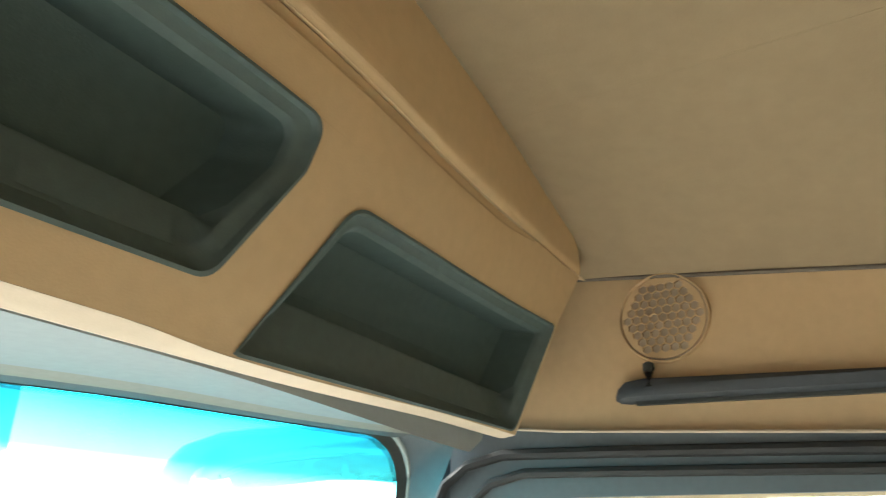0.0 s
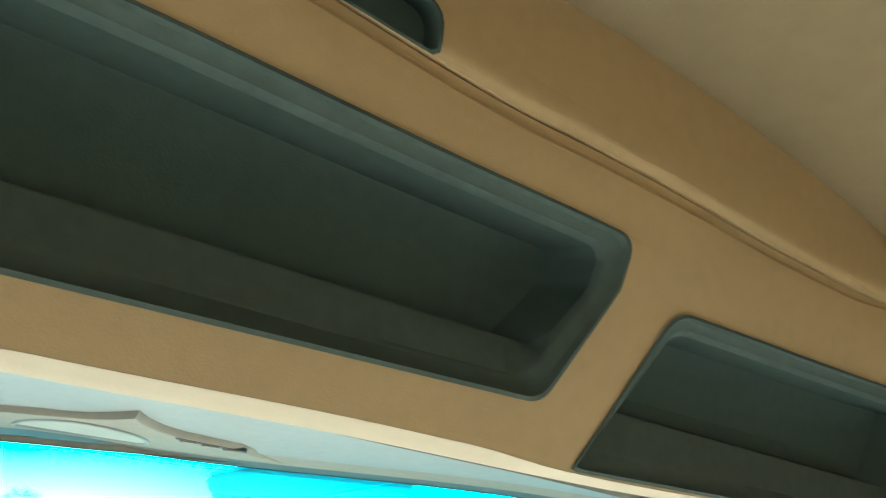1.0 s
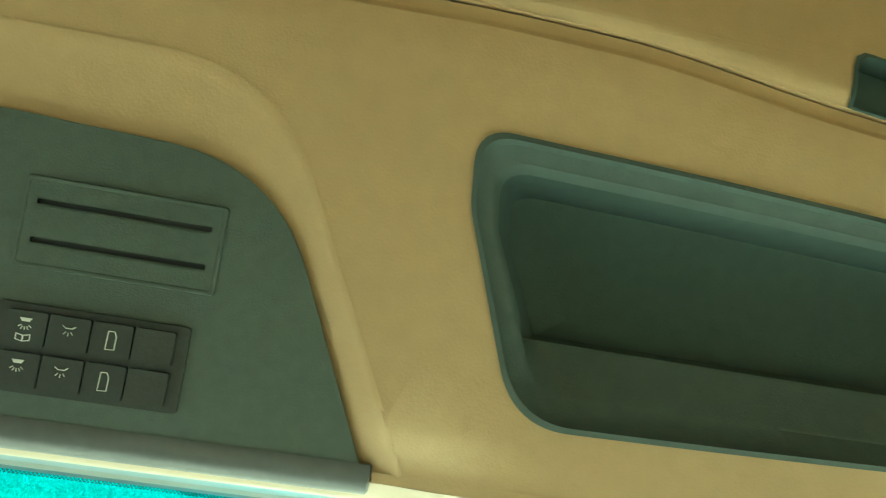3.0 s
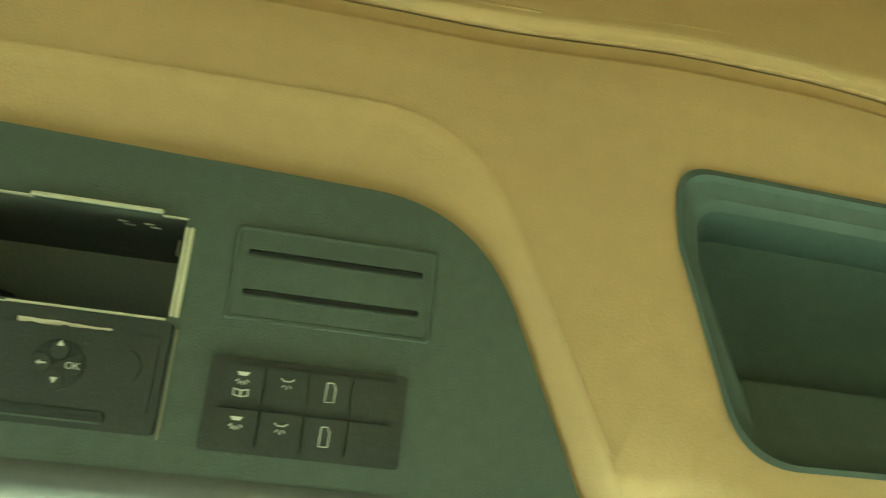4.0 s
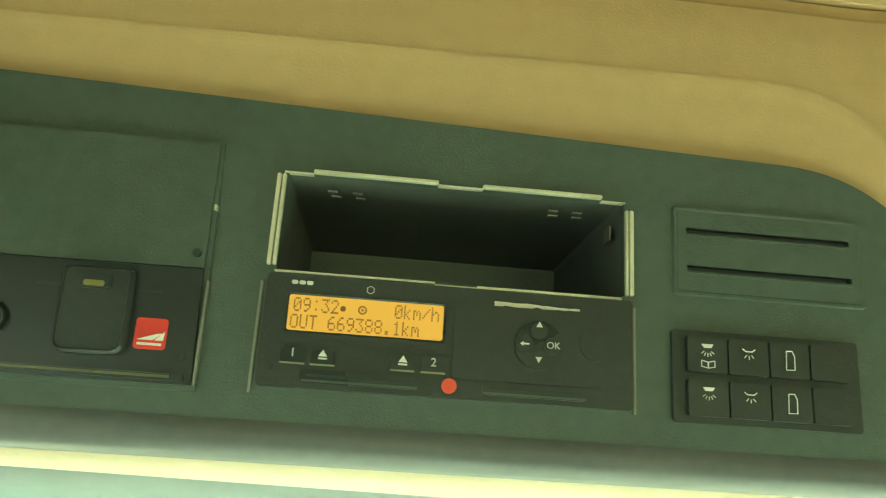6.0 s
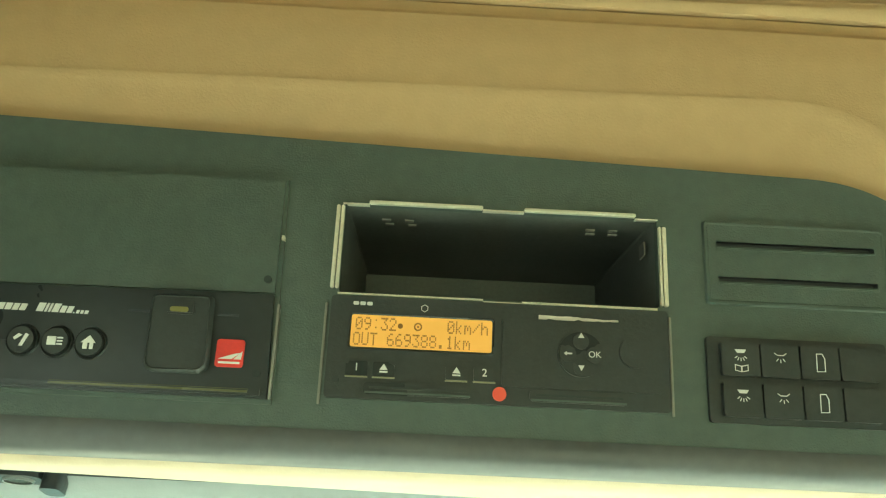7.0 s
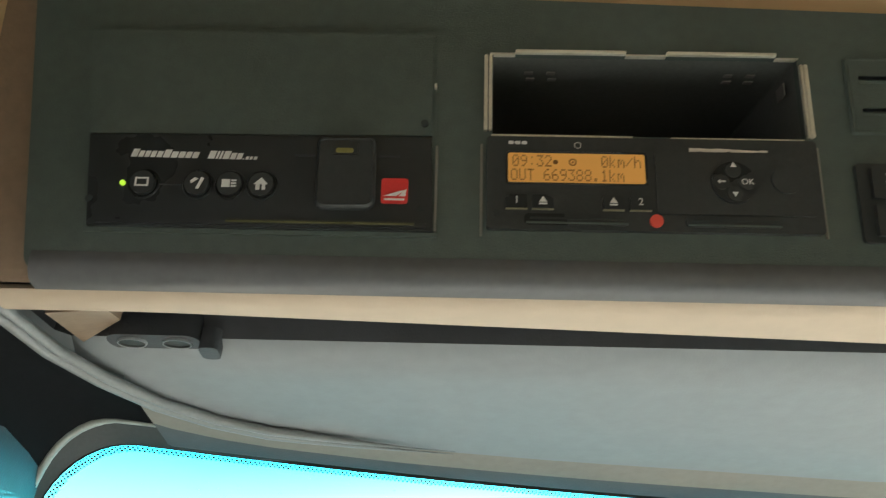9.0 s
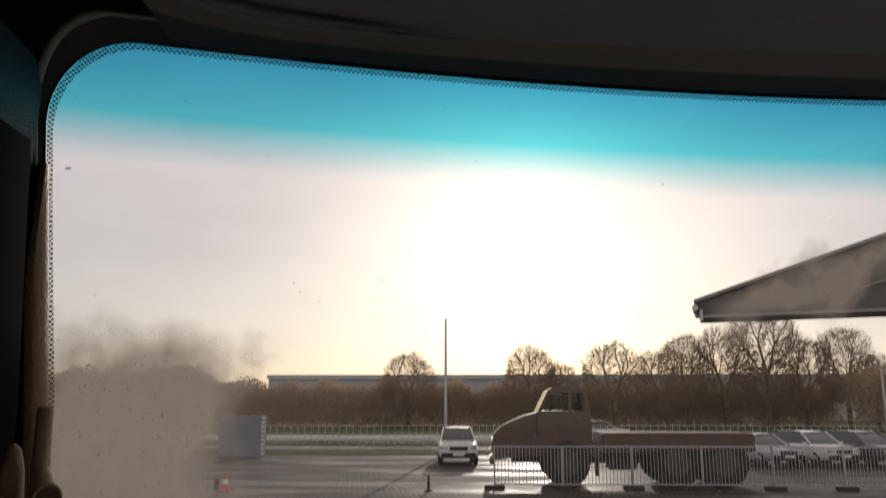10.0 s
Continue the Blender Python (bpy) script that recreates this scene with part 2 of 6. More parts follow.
def on_header(x, y):
    return MH @ Matrix.Translation((x, y, 0))


XL, XR = -1.09, 0.80            # inner faces of the cab's side walls
XC, XW = (XL + XR) / 2, (XR - XL) / 2

RING = rounded([(-1.05, 0.136), (-0.45, 0.142), (-0.3495, -0.0625), (-1.05, -0.0625)], [0, 0.10, 0, 0], 14)
CONSOLE = rounded([(-1.034, 0.109), (-0.442, 0.0915), (-0.367, -0.070), (-1.011, -0.070)], [0.006, 0.096, 0.004, 0.012], 14)
MID = rounded([(-0.340, 0.129), (0.188, 0.115), (0.184, 0.075), (0.136, -0.017), (-0.296, -0.025), (-0.336, 0.085)], [0.03, 0.016, 0.03, 0.022, 0.045, 0.04], 14)
RIGHT = rounded([(0.247, 0.076), (0.70, 0.092), (0.664, -0.048), (0.175, -0.0555)], [0.036, 0.006, 0.016, 0.001], 12)
SLOT = rounded([(-0.121, 0.219), (-0.006, 0.2095), (-0.003, 0.1762), (-0.124, 0.1845)], [0.010, 0.018, 0.002, 0.002], 6)


def groove_y(x):
    lift = 0.0105 * (1 - smooth01((x + 0.27) / 0.15))
    return 0.190 + lift if x < -0.5 else 0.190 + lift - 0.0178 * (x + 0.5) - 0.012 * smooth01((x + 0.15) / 0.25) * (1 - smooth01((x - 0.3) / 0.35))


def bottom_y(x):
    """The fascia's lower edge, which rises a little towards the passenger's side."""
    return -0.0795 + 0.0115 * smooth01((x + 0.34) / 0.18) + 0.003 * smooth01((x + 0.18) / 0.2) + 0.006 * smooth01((x - 0.2) / 0.35)


def bevel_top(x):
    return bottom_y(x) + 0.0115 - 0.004 * smooth01((x - 0.09) / 0.08)


def groove_fade(x):
    return 1 - smooth01((x - 0.50) / 0.14)


def groove_foot(x):
    """How far below the joint the fascia ends and its recessed band begins."""
    return 0.001 + 0.0105 * groove_fade(x)


def face_depth(x, y):
    """How the fascia curls away into the groove at the top."""
    d = 0.0
    rest = groove_y(x) - groove_foot(x) - y
    if rest < 0.020:
        d += 0.0014 * groove_fade(x) * ((0.020 - rest) / 0.020) ** 1.5
    return d


def panel_z(x, y):
    """The upper panel leaves the groove with a soft shoulder."""
    k = smooth01((y - groove_y(x)) / 0.010)
    t = max(y - groove_y(x) - 0.008, 0)
    return -0.0020 * (1 - k) * groove_fade(x) + 0.0006 * k - 0.24 * t * t / (t + 0.008)


def header_sheet(bm):
    cut_lines(bm, 1, [-0.0775, -0.074, -0.071, -0.0695, -0.068, -0.0665, -0.0645, -0.062, -0.0605, -0.0585, -0.0565, -0.0545, -0.0525, -0.0505, -0.0485, -0.035, 0.0, 0.05, 0.1] + [0.145 + 0.004 * k for k in range(12)])
    cut_lines(bm, 0, [-0.9 + 0.2 * k for k in range(3)] + [-0.49 + 0.014 * k for k in range(15)] + [-0.27 + 0.03 * k for k in range(12)] + [0.1 + 0.05 * k for k in range(14)])
    for v in bm.verts:
        v.co.z -= face_depth(v.co.x, v.co.y) + bend(v.co.x) + foot_ease(v.co.x, v.co.y)
        if v.co.x < -0.368 and v.co.y < -0.0615:     # the narrow bar below the console lies behind its edge
            v.co.z = -0.012
    return bm


def build_header():
    th = thing("overhead_storage_unit", on_header(0, 0), "beige moulded overhead storage unit with open dark compartments above the windscreen", "storage unit")
    # fascia
    steps = [0.70 - 0.02 * k for k in range(60)]
    outer = [(-1.09, -0.0655), (-0.372, -0.0655), (-0.366, -0.0675)] + [(-0.36 + 0.02 * k, bevel_top(-0.36 + 0.02 * k)) for k in range(51)] + [(0.671, bevel_top(0.67)), (0.709, 0.100), (0.735, groove_y(0.735) - 0.0010)] + [(x, groove_y(x) - groove_foot(x)) for x in steps] + [(-0.5, groove_y(-0.5) - groove_foot(-0.5)), (-1.09, groove_y(-1.0) - groove_foot(-1.0))]
    ring_open = [(-1.05, 0.136)] + RING[1:-2] + [(-0.3490, -0.0625)]
    bm = holed(outer, [ring_open + [(-1.05, -0.0625)], MID, RIGHT])
    part("fascia", header_sheet(bm), M_BEIGE, th, "beige grained plastic fascia")
    rows = []
    for x in [-1.09, -0.8] + [-0.5 + 0.02 * k for k in range(59)]:
        g, f, b = groove_y(x), groove_fade(x), groove_foot(x)
        rows.append([(x, g - b - 0.0006, -0.0014 * f - bend(x) - 0.0002), (x, g - b + 0.0008 * f, -0.0019 * f - bend(x)), (x, g - b + 0.0030 * f, -0.0044 * f - bend(x)), (x, g - b + 0.0052 * f, -0.0053 * f - bend(x)), (x, g - 0.0022, -0.0050 * f - bend(x)), (x, g - 0.0006, -0.0052 * f - bend(x)), (x, g - 0.0002, -0.0090 - bend(x))])
    part("groove_band", loft(rows, closed=False), M_BEIGE, th, "recessed beige band below the joint")
    rows = []
    for x in [-0.366, -0.36] + [-0.35 + 0.02 * k for k in range(51)] + [0.671]:
        y1, y0 = bevel_top(x), bottom_y(x)
        rows.append([(x, y1 + (y0 - y1) * u, w - bend(x) - foot_ease(x, -0.07)) for u, w in ((-0.08, -0.0005), (0.0, 0.0002), (0.07, -0.0005), (0.16, -0.0018), (0.6, -0.0085), (0.92, -0.0132), (1.0, -0.0150))])
    # the lip's paler colour stands in for bounce light on the beige bevel
    part("lower_bevel", loft(rows, closed=False), M_LIP, th, "beige bevel along the bottom edge, paled as if lit from below")
    # lower lip
    bm = bmesh.new()
    loops = []
    xs = [-1.08, -1.06] + [-1.04 + 0.02 * k for k in range(84)] + [0.625, 0.65, 0.668]
    for x in xs:
        k = smooth01((x + 0.36) / 0.14)
        y0 = bottom_y(x)
        f = min(max((x + 0.95) * 0.045, 0), 0.02)      # the underside deepens towards the middle
        prof = [(-0.0735, -0.016), (-0.0772, -0.0100), (-0.0800, -0.0120), (-0.0830, -0.0185), (-0.0852 - 0.3 * f, -0.0275 - f), (-0.0815 - 0.3 * f, -0.0320 - f)]
        thin = [(y0 + 0.0010, -0.0152), (y0 + 0.0002, -0.0152), (y0 - 0.0006, -0.0160), (y0 - 0.0010, -0.0190), (y0 - 0.0012, -0.025), (y0 + 0.001, -0.036)]
        back = 0.005 * smooth01((x + 0.374) / 0.012)      # beside the console the lip lies behind the bevel
        prof = [(p[0] * (1 - k) + q[0] * k, (p[1] - back) * (1 - k) + q[1] * k) for p, q in zip(prof, thin)]
        loops.append([(x, yy, zz - (bend(x) + foot_ease(x, -0.07)) * (smooth01((x + 0.39) / 0.03) if x < 0 else 1)) for yy, zz in prof])
    part("lower_lip", loft(loops, bm, closed=False), M_LIP, th, "pale beige rounded lower lip")

    # beige wall beside the console's outer end, its weaker light put into a browner colour
    part("end_jamb", loft([[(x, -0.074, z - 0.004), (x, -0.066, z), (x, 0.0, z), (x, 0.06, z), (x, 0.122, z)] for x, z in ((-1.10, 0.012), (-1.075, 0.004), (-1.05, -0.002), (-1.03, -0.0045), (-0.99, -0.0065))], closed=False), M_JAMB, th, "tan end beside the console, browned as if in shade")
    # liners
    def liner(outline, floor, depth, n, label):
        o = resample(outline, n)
        cx, cy = sum(p[0] for p in o) / n, sum(p[1] for p in o) / n

        def ring_at(inx, iny, z, low, z_low=None):
            r = []
            for x, y in o:
                xx = cx + (x - cx) * (1 - inx / (max(p[0] for p in o) - cx))
                yy = cy + (y - cy) * (1 - iny / (max(p[1] for p in o) - cy))
                w = 0.0 if z_low is None else smooth01((low + 0.014 - yy) / 0.014)
                r.append((xx, max(yy, low), z * (1 - w) + (z_low or 0) * w - bend(xx)))
            return r
        low0 = min(p[1] for p in o)
        rim = [ring_at(-0.001, -0.001, 0.0015, -9), ring_at(0.002, 0.002, 0.002, -9), ring_at(0.005, 0.004, -0.003, -9, -0.006), ring_at(0.012, 0.011, -0.006, low0 + 0.016, -0.015), ring_at(0.0135, 0.0125, -0.0062, low0 + 0.018, -0.0155),
               ring_at(0.016, 0.014, -0.008, low0 + 0.020, -0.018), ring_at(0.018, 0.016, -0.011, low0 + floor - 0.002, -0.024), ring_at(0.019, 0.017, -0.013, low0 + floor, -0.026)]
        part("compartment_liner", loft(rim), M_LINER, th, label)
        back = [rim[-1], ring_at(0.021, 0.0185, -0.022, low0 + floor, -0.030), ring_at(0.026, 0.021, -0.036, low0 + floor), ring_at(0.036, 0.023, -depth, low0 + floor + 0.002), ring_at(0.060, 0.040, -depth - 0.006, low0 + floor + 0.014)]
        part("compartment_back", loft(back, cap_last=True), M_INNER, th, "compartment inside with its shade put into the colour")
    liner(MID, 0.045, 0.055, 280, "dark plastic liner of the long open compartment")
    liner(RIGHT, 0.046, 0.050, 220, "dark plastic liner of the tapering end compartment")
    # upper panel with groove and small slot
    bm = holed([(-1.09, groove_y(-1.0) + 0.001), (-0.5, groove_y(-0.5) + 0.001)] + [(x, groove_y(x) + 0.001) for x in steps[::-1]] + [(0.735, groove_y(0.735) + 0.001), (0.72, 0.20), (0.66, 0.25), (0.55, 0.31), (0.3, 0.33), (-1.09, 0.33)], [SLOT])
    cut_lines(bm, 0, [-0.42 + 0.04 * k for k in range(13)] + [0.1 + 0.05 * k for k in range(14)])
    cut_lines(bm, 1, [0.157 + 0.0025 * k for k in range(25)] + [0.23, 0.26, 0.29])
    for v in bm.verts:
        v.co.z += -bend(v.co.x) + panel_z(v.co.x, v.co.y)
    part("upper_panel", bm, M_BEIGE, th, "beige upper panel")
    loops = []
    for x in [-1.09 + 0.015 * k for k in range(124)]:
        y = groove_y(x)
        prof = [(y + 0.0012, -0.0020 * groove_fade(x)), (y + 0.0006, -0.0040), (y + 0.0008, -0.0065), (y + 0.0015, -0.022)]
        loops.append([(x, yy, zz - bend(x)) for yy, zz in prof])
    part("panel_edge", loft(loops, closed=False), M_BEIGE, th)
    o = resample(SLOT, 48)
    c = (sum(p[0] for p in o) / 48, sum(p[1] for p in o) / 48)
    sc = lambda s, z: [(c[0] + (x - c[0]) * s, c[1] + (y - c[1]) * (1 - (1 - s) * 2.2), z - bend(x) + panel_z(x, y) - 0.0012) for x, y in o]
    part("slot_liner", loft([sc(1.04, 0.0024), sc(0.995, 0.0030), sc(0.965, -0.004), sc(0.95, -0.016)], cap_last=True), M_INNER, th, "dark plastic recessed grip slot")
    # recess surface round the console
    n = 60
    con_open = [(-1.05, 0.1095), (-1.03, 0.109)] + [p for p in CONSOLE if p[0] > -0.6 and p[1] > -0.0685] + [(-0.366, -0.070)]

    def arclen(pl):
        d = [0]
        for p, q in zip(pl, pl[1:]):
            d.append(d[-1] + (Vector(q) - Vector(p)).length)
        return d

    def even(pl):
        d = arclen(pl)
        out, i = [], 0
        for k in range(n):
            s = d[-1] * k / (n - 1)
            while i < len(pl) - 2 and d[i + 1] < s:
                i += 1
            out.append(Vector(pl[i]).lerp(Vector(pl[i + 1]), (s - d[i]) / max(d[i + 1] - d[i], 1e-9)))
        return out
    ra, rb = even(ring_open), even(con_open)
    bm = loft([[(p.x + 0.0012, p.y + 0.0012, 0.0006 - bend(p.x) - foot_ease(p.x, p.y)) for p in ra], *[[(p.x * (1 - u) + q.x * u, p.y * (1 - u) + q.y * u, w - (1 - u) * (bend(p.x) + foot_ease(p.x, p.y))) for p, q in zip(ra, rb)] for u, w in ((0.06, 0.0003), (0.12, -0.0002), (0.2, -0.0008), (0.3, -0.0014), (0.65, -0.0032))], [(q.x, q.y, -0.005) for q in rb], [(q.x, q.y, -0.02) for q in rb]], closed=False)
    part("console_surround", bm, M_BEIGE, th, "beige sloping surround of the console")
    return th


build_header()


def build_console():
    th = thing("overhead_console_panel", on_header(0, 0), "dark grey overhead console panel with cutouts for instruments", "console")
    cage = round_rect(-0.7625, -0.5895, 0.0135, 0.0640, 0.001, 1)
    card = round_rect(-0.560, -0.466, 0.0205, 0.0610, 0.001, 1)
    bm = holed(CONSOLE, [cage, card], 0.016)
    part("console_plate", bm, M_CONSOLE, th, "charcoal grained plastic plate", bevel=0.0)
    xs = [-1.008 + 0.0214 * k for k in range(31)]
    prof = [(-0.0585, 0.0004), (-0.0630, 0.0016), (-0.0685, 0.0014), (-0.0732, -0.0010), (-0.0762, -0.0052), (-0.0776, -0.0110)]
    part("bottom_edge", loft([[(x, y, z) for y, z in prof] for x in xs] + [[(-0.3648, y * 0.9 - 0.0066, z - 0.0015) for y, z in prof], [(-0.3642, y * 0.5 - 0.0335, z * 0.5 - 0.010) for y, z in prof]], closed=False), mat("worn_grey_plastic", (0.11, 0.115, 0.115), 0.38, vary=0.1, scale=12), th, "rounded lighter grey bottom edge")
    return th


build_console()

# ---------------------------------------------------------------- cab shell


def wall_top(y):
    """Where the headlining meets the side walls; it falls towards the rear."""
    return 3.121 + 0.13 * (min(y, 0.06) - 0.06)


def roof_z(x, y):
    d = max(abs(x - XC) - 0.55, 0)
    return 3.182 - (3.182 - wall_top(y)) * (d / 0.40) ** 2.0


def build_roof():
    xs = [XL - 0.02 + (XR - XL + 0.04) * k / 40 for k in range(41)]
    ys = [0.10, -0.06, -0.2, -0.4, -0.6, -0.8, -1.2, -1.6, -2.05]
    loops = []
    for y in ys:
        rise = 0.10 * smooth01((-y - 0.3) / 1.2)
        loops.append([(x, y, roof_z(x, y) + rise * max(0, 1 - (abs(x - XC) / 0.9) ** 2)) for x in xs])
    top = [[(x, y, z + 0.04) for x, y, z in l] for l in loops]
    bm = loft(loops, closed=False)
    loft(top, bm, closed=False)
    return tagged(part("ceiling", bm, M_ROOF), "beige fabric headlining of the cab roof", "ceiling", kind="structure")


def build_roof_seam():
    pts = []
    for k in range(24):
        x, y = 0.465, -0.05 - 0.05 * k
        rise = 0.10 * smooth01((-y - 0.3) / 1.2) * max(0, 1 - (abs(x - XC) / 0.9) ** 2)
        pts.append((x, y, roof_z(x, y) + rise))
    tagged(part("trim", tube(pts, 0.0013, 8, flat=0.5), M_ROOF), "thin sewn seam along the beige headlining", "seam", kind="structure")


build_roof()
build_roof_seam()


def wall_sheet(name, x, thick, hole, material, label):
    """A side wall in y and z with a window opening."""
    bm = holed([(-2.05, 1.2), (0.24, 1.2), (0.24, 2.2), (0.25, 2.91), (0.10, 3.16), (-2.05, 3.25)], [hole])
    r = bmesh.ops.extrude_face_region(bm, geom=bm.faces[:])
    for v in r["geom"]:
        if isinstance(v, bmesh.types.BMVert):
            v.co.z += thick
    for v in bm.verts:
        y, z, t = v.co
        v.co = Vector((x + t, y, z))
    return tagged(part(name, bm, material), label, "wall", kind="structure")


SIDE_WIN = rounded([(0.11, 2.826), (-0.80, 2.826), (-0.80, 1.95), (0.20, 1.95)], [0.07, 0.08, 0.08, 0.08])
wall_sheet("wall_right", XR, 0.06, SIDE_WIN, M_BEIGE, "beige moulded side wall with door window")
wall_sheet("wall_left", XL, -0.06, SIDE_WIN, M_DARKGREY, "dark side wall with door window")
tagged(part("wall_back", box(XL, XR, -2.1, -2.05, 1.2, 3.4), mat("brown_cloth", (0.25, 0.20, 0.15), 0.95, vary=0.1, scale=3, grain=0.5)), "brown cloth rear wall of the cab", "wall", kind="structure")
tagged(part("floor", box(XL, XR, -2.05, 0.45, 0.005, 1.2), M_DARKGREY), "dark rubber cab floor", "floor", kind="structure")


# ---------------------------------------------------------------- windscreen, soffit and pillars
def ws_y(x, z):
    return 0.43 - 0.16 * ((x - XC) / 0.9) ** 2 + (2.85 - z) * 0.06


def ws_top(x):
    return 2.846 + 0.036 * smooth01((x + 0.42) / 0.32) + 0.020 * smooth01((x + 0.1) / 0.5)


PIPE = [(-1.049, 0.02), (-1.043, 0.057), (-1.036, 0.109), (-1.019, 0.154), (-0.995, 0.195), (-0.962, 0.228), (-0.924, 0.25), (-0.836, 0.278), (-0.693, 0.303), (-0.397, 0.341), (XC, 0.35)]


def pipe_y(x):
    """How far ahead the soffit's piped edge runs."""
    m = x if x <= XC else 2 * XC - x
    for (xa, ya), (xb, yb) in zip(PIPE, PIPE[1:]):
        if m <= xb:
            return ya + (yb - ya) * max((m - xa) / (xb - xa), 0)
    return PIPE[-1][1]


def soffit_z(x):
    return ws_top(x) + 0.008


M_SOFFIT_EDGE = mat("taupe_trim", (0.24, 0.215, 0.18), 0.65, vary=0.08, scale=8, grain=0.4)


def build_soffit():
    th = thing("soffit_panel", Matrix.Translation((0, 0.2, 2.86)), "smooth grey soffit panel above the windscreen with a piped edge", "trim panel")
    xs = [-1.049, -1.043, -1.036, -1.028, -1.019, -1.007, -0.995, -0.978, -0.962, -0.943, -0.924] + [-0.90 + 0.04 * k for k in range(37)] + [0.62, 0.65, 0.68, 0.70, 0.72, 0.735, 0.745, 0.755]
    loops, strip, pipe, recess, inner = [], [], [], [], []
    for x in [v for v in xs if v < 0.716]:
        z, yp, b = soffit_z(x), pipe_y(x), bend(x)
        k = smooth01((x + 0.45) / 0.2)
        prof = [(0.052 + b - 0.004 * k, 2.850 + 0.014 * k), (0.056 + b, z + 0.010), (0.060 + b, z + 0.034 - 0.022 * k), (0.106 + b, z + 0.034 - 0.025 * k), (0.117 + b, z + 0.010), (0.126 + b, z + 0.004), (0.16 + b, z + 0.002), (yp - 0.012, z - 0.001), (yp, z - 0.003)]
        up = smooth01((x - 0.64) / 0.03)            # no skirt past the storage unit's end
        prof[0] = (prof[0][0], prof[0][1] * (1 - up) + (z + 0.02) * up)
        row = [(x, min(y, yp) - 0.2, zz - 2.86) for y, zz in prof]
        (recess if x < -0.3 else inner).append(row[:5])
        if -0.34 < x < -0.3:
            inner.append(row[:5])
        loops.append(row[4:])
        if x < -0.76:
            pipe.append((x, yp - 0.2, z - 0.0045 - 2.86))
        if -1.017 < x < 0.73:
            yw = ws_y(x, ws_top(x))
            strip.append([(x, yp - 0.2, z - 0.002 - 2.86), (x, yp + (yw - yp) * 0.3 - 0.2, z - 0.005 - 2.86), (x, yw - 0.016 - 0.2, ws_top(x) - 0.001 - 2.86), (x, yw - 0.006 - 0.2, ws_top(x) + 0.001 - 2.86), (x, yw - 0.2, ws_top(x) + 0.02 - 2.86)])
    # dark grey here paints the shade that lies under the lip
    part("visor_recess", loft(recess, closed=False), M_DARKGREY, th, "recess behind the storage unit's lip, darkened for its shade")
    part("inner_panel", loft(inner, closed=False), M_SOFFIT, th, "grey plastic edge behind the storage unit")
    part("panel", loft(loops, closed=False), M_SOFFIT, th, "grey satin plastic panel")
    grey = mat("ribbed_grey_piping", (0.23, 0.245, 0.245), 0.4, vary=0.08, scale=30, grain=0.8, grain_scale=260)
    taper = [1 - 0.97 * smooth01((p[0] + 0.93) / 0.15) for p in pipe]
    part("piping", tube(pipe, [0.0048 * f for f in taper], 10), grey, th, "grey ribbed piping")
    out = []
    for k, p in enumerate(pipe):
        q, r = Vector(pipe[max(k - 1, 0)]), Vector(pipe[min(k + 1, len(pipe) - 1)])
        d = (r - q).normalized()
        out.append(tuple(Vector(p) + Vector((d.y, -d.x, 0)) * 0.0078 + Vector((0, 0, -0.0005))))
    part("piping", tube(out, [0.0036 * f for f in taper], 10), grey, th, "thin outer grey piping")
    part("front_strip", loft([r[:2] + [tuple(Vector(r[1]).lerp(Vector(r[2]), 0.35))] for r in strip], closed=False), M_SOFFIT_EDGE, th, "taupe strip beside the soffit")
    part("glass_trim", loft([[tuple(Vector(r[1]).lerp(Vector(r[2]), 0.35))] + r[2:] for r in strip], closed=False), mat("dark_taupe_trim", (0.085, 0.085, 0.085), 0.65, vary=0.08, scale=8, grain=0.4), th, "dark grey strip along the glass")
    g = [Vector(p) - Vector((0, 0.2, 2.86)) for p in ((-0.976, 0.050, 2.847), (-1.018, 0.064, 2.8515), (-1.021, 0.121, 2.8615), (-0.990, 0.098, 2.866))]
    bm = loft([g, [p + Vector((0, 0, 0.006)) for p in g]], cap_first=True, cap_last=True)
    part("end_gusset", bm, M_JAMB, th, "tan corner gusset beside the recess, browned as if in shade", bevel=0.002)
    return th


build_soffit()


def build_visor_clip(x, y):
    th = thing("visor_clip", Matrix.Translation((x, y, soffit_z(x) + 0.0105)), "grey plastic visor clip with two oval holes", "clip")
    flip = Matrix.Rotation(math.pi, 4, "X")

    def down(bm):
        bm.transform(flip)
        return bm
    part("clip_plate", down(plate(round_rect(-0.031, 0.029, -0.010, 0.010, 0.009, 5), -0.02, 0.005)), M_DARKGREY, th, bevel=0.001)
    for cx in (-0.015, 0.014):
        o = [(cx + 0.0085 * math.cos(a), 0.0055 * math.sin(a)) for a in [2 * math.pi * k / 20 for k in range(20)]]
        rim = [[(cx + (0.0085 + g) * math.cos(a), (0.0055 + g) * math.sin(a), z) for a in [2 * math.pi * k / 20 for k in range(20)]] for g, z in ((0.0012, 0.005), (0.0008, 0.0066), (0.0, 0.0064))]
        part("hole_rim", down(loft(rim)), M_SOFFIT, th, "lighter raised rim")
        part("oval_hole", down(plate(o, 0.0, 0.0054)), M_VOID, th, "dark oval hole")
    part("hook", down(plate(round_rect(0.029, 0.041, -0.011, 0.006, 0.004, 3), -0.004, 0.011)), M_DARKGREY, th, "dark hook", bevel=0.0015)


build_visor_clip(-0.9715, 0.115)


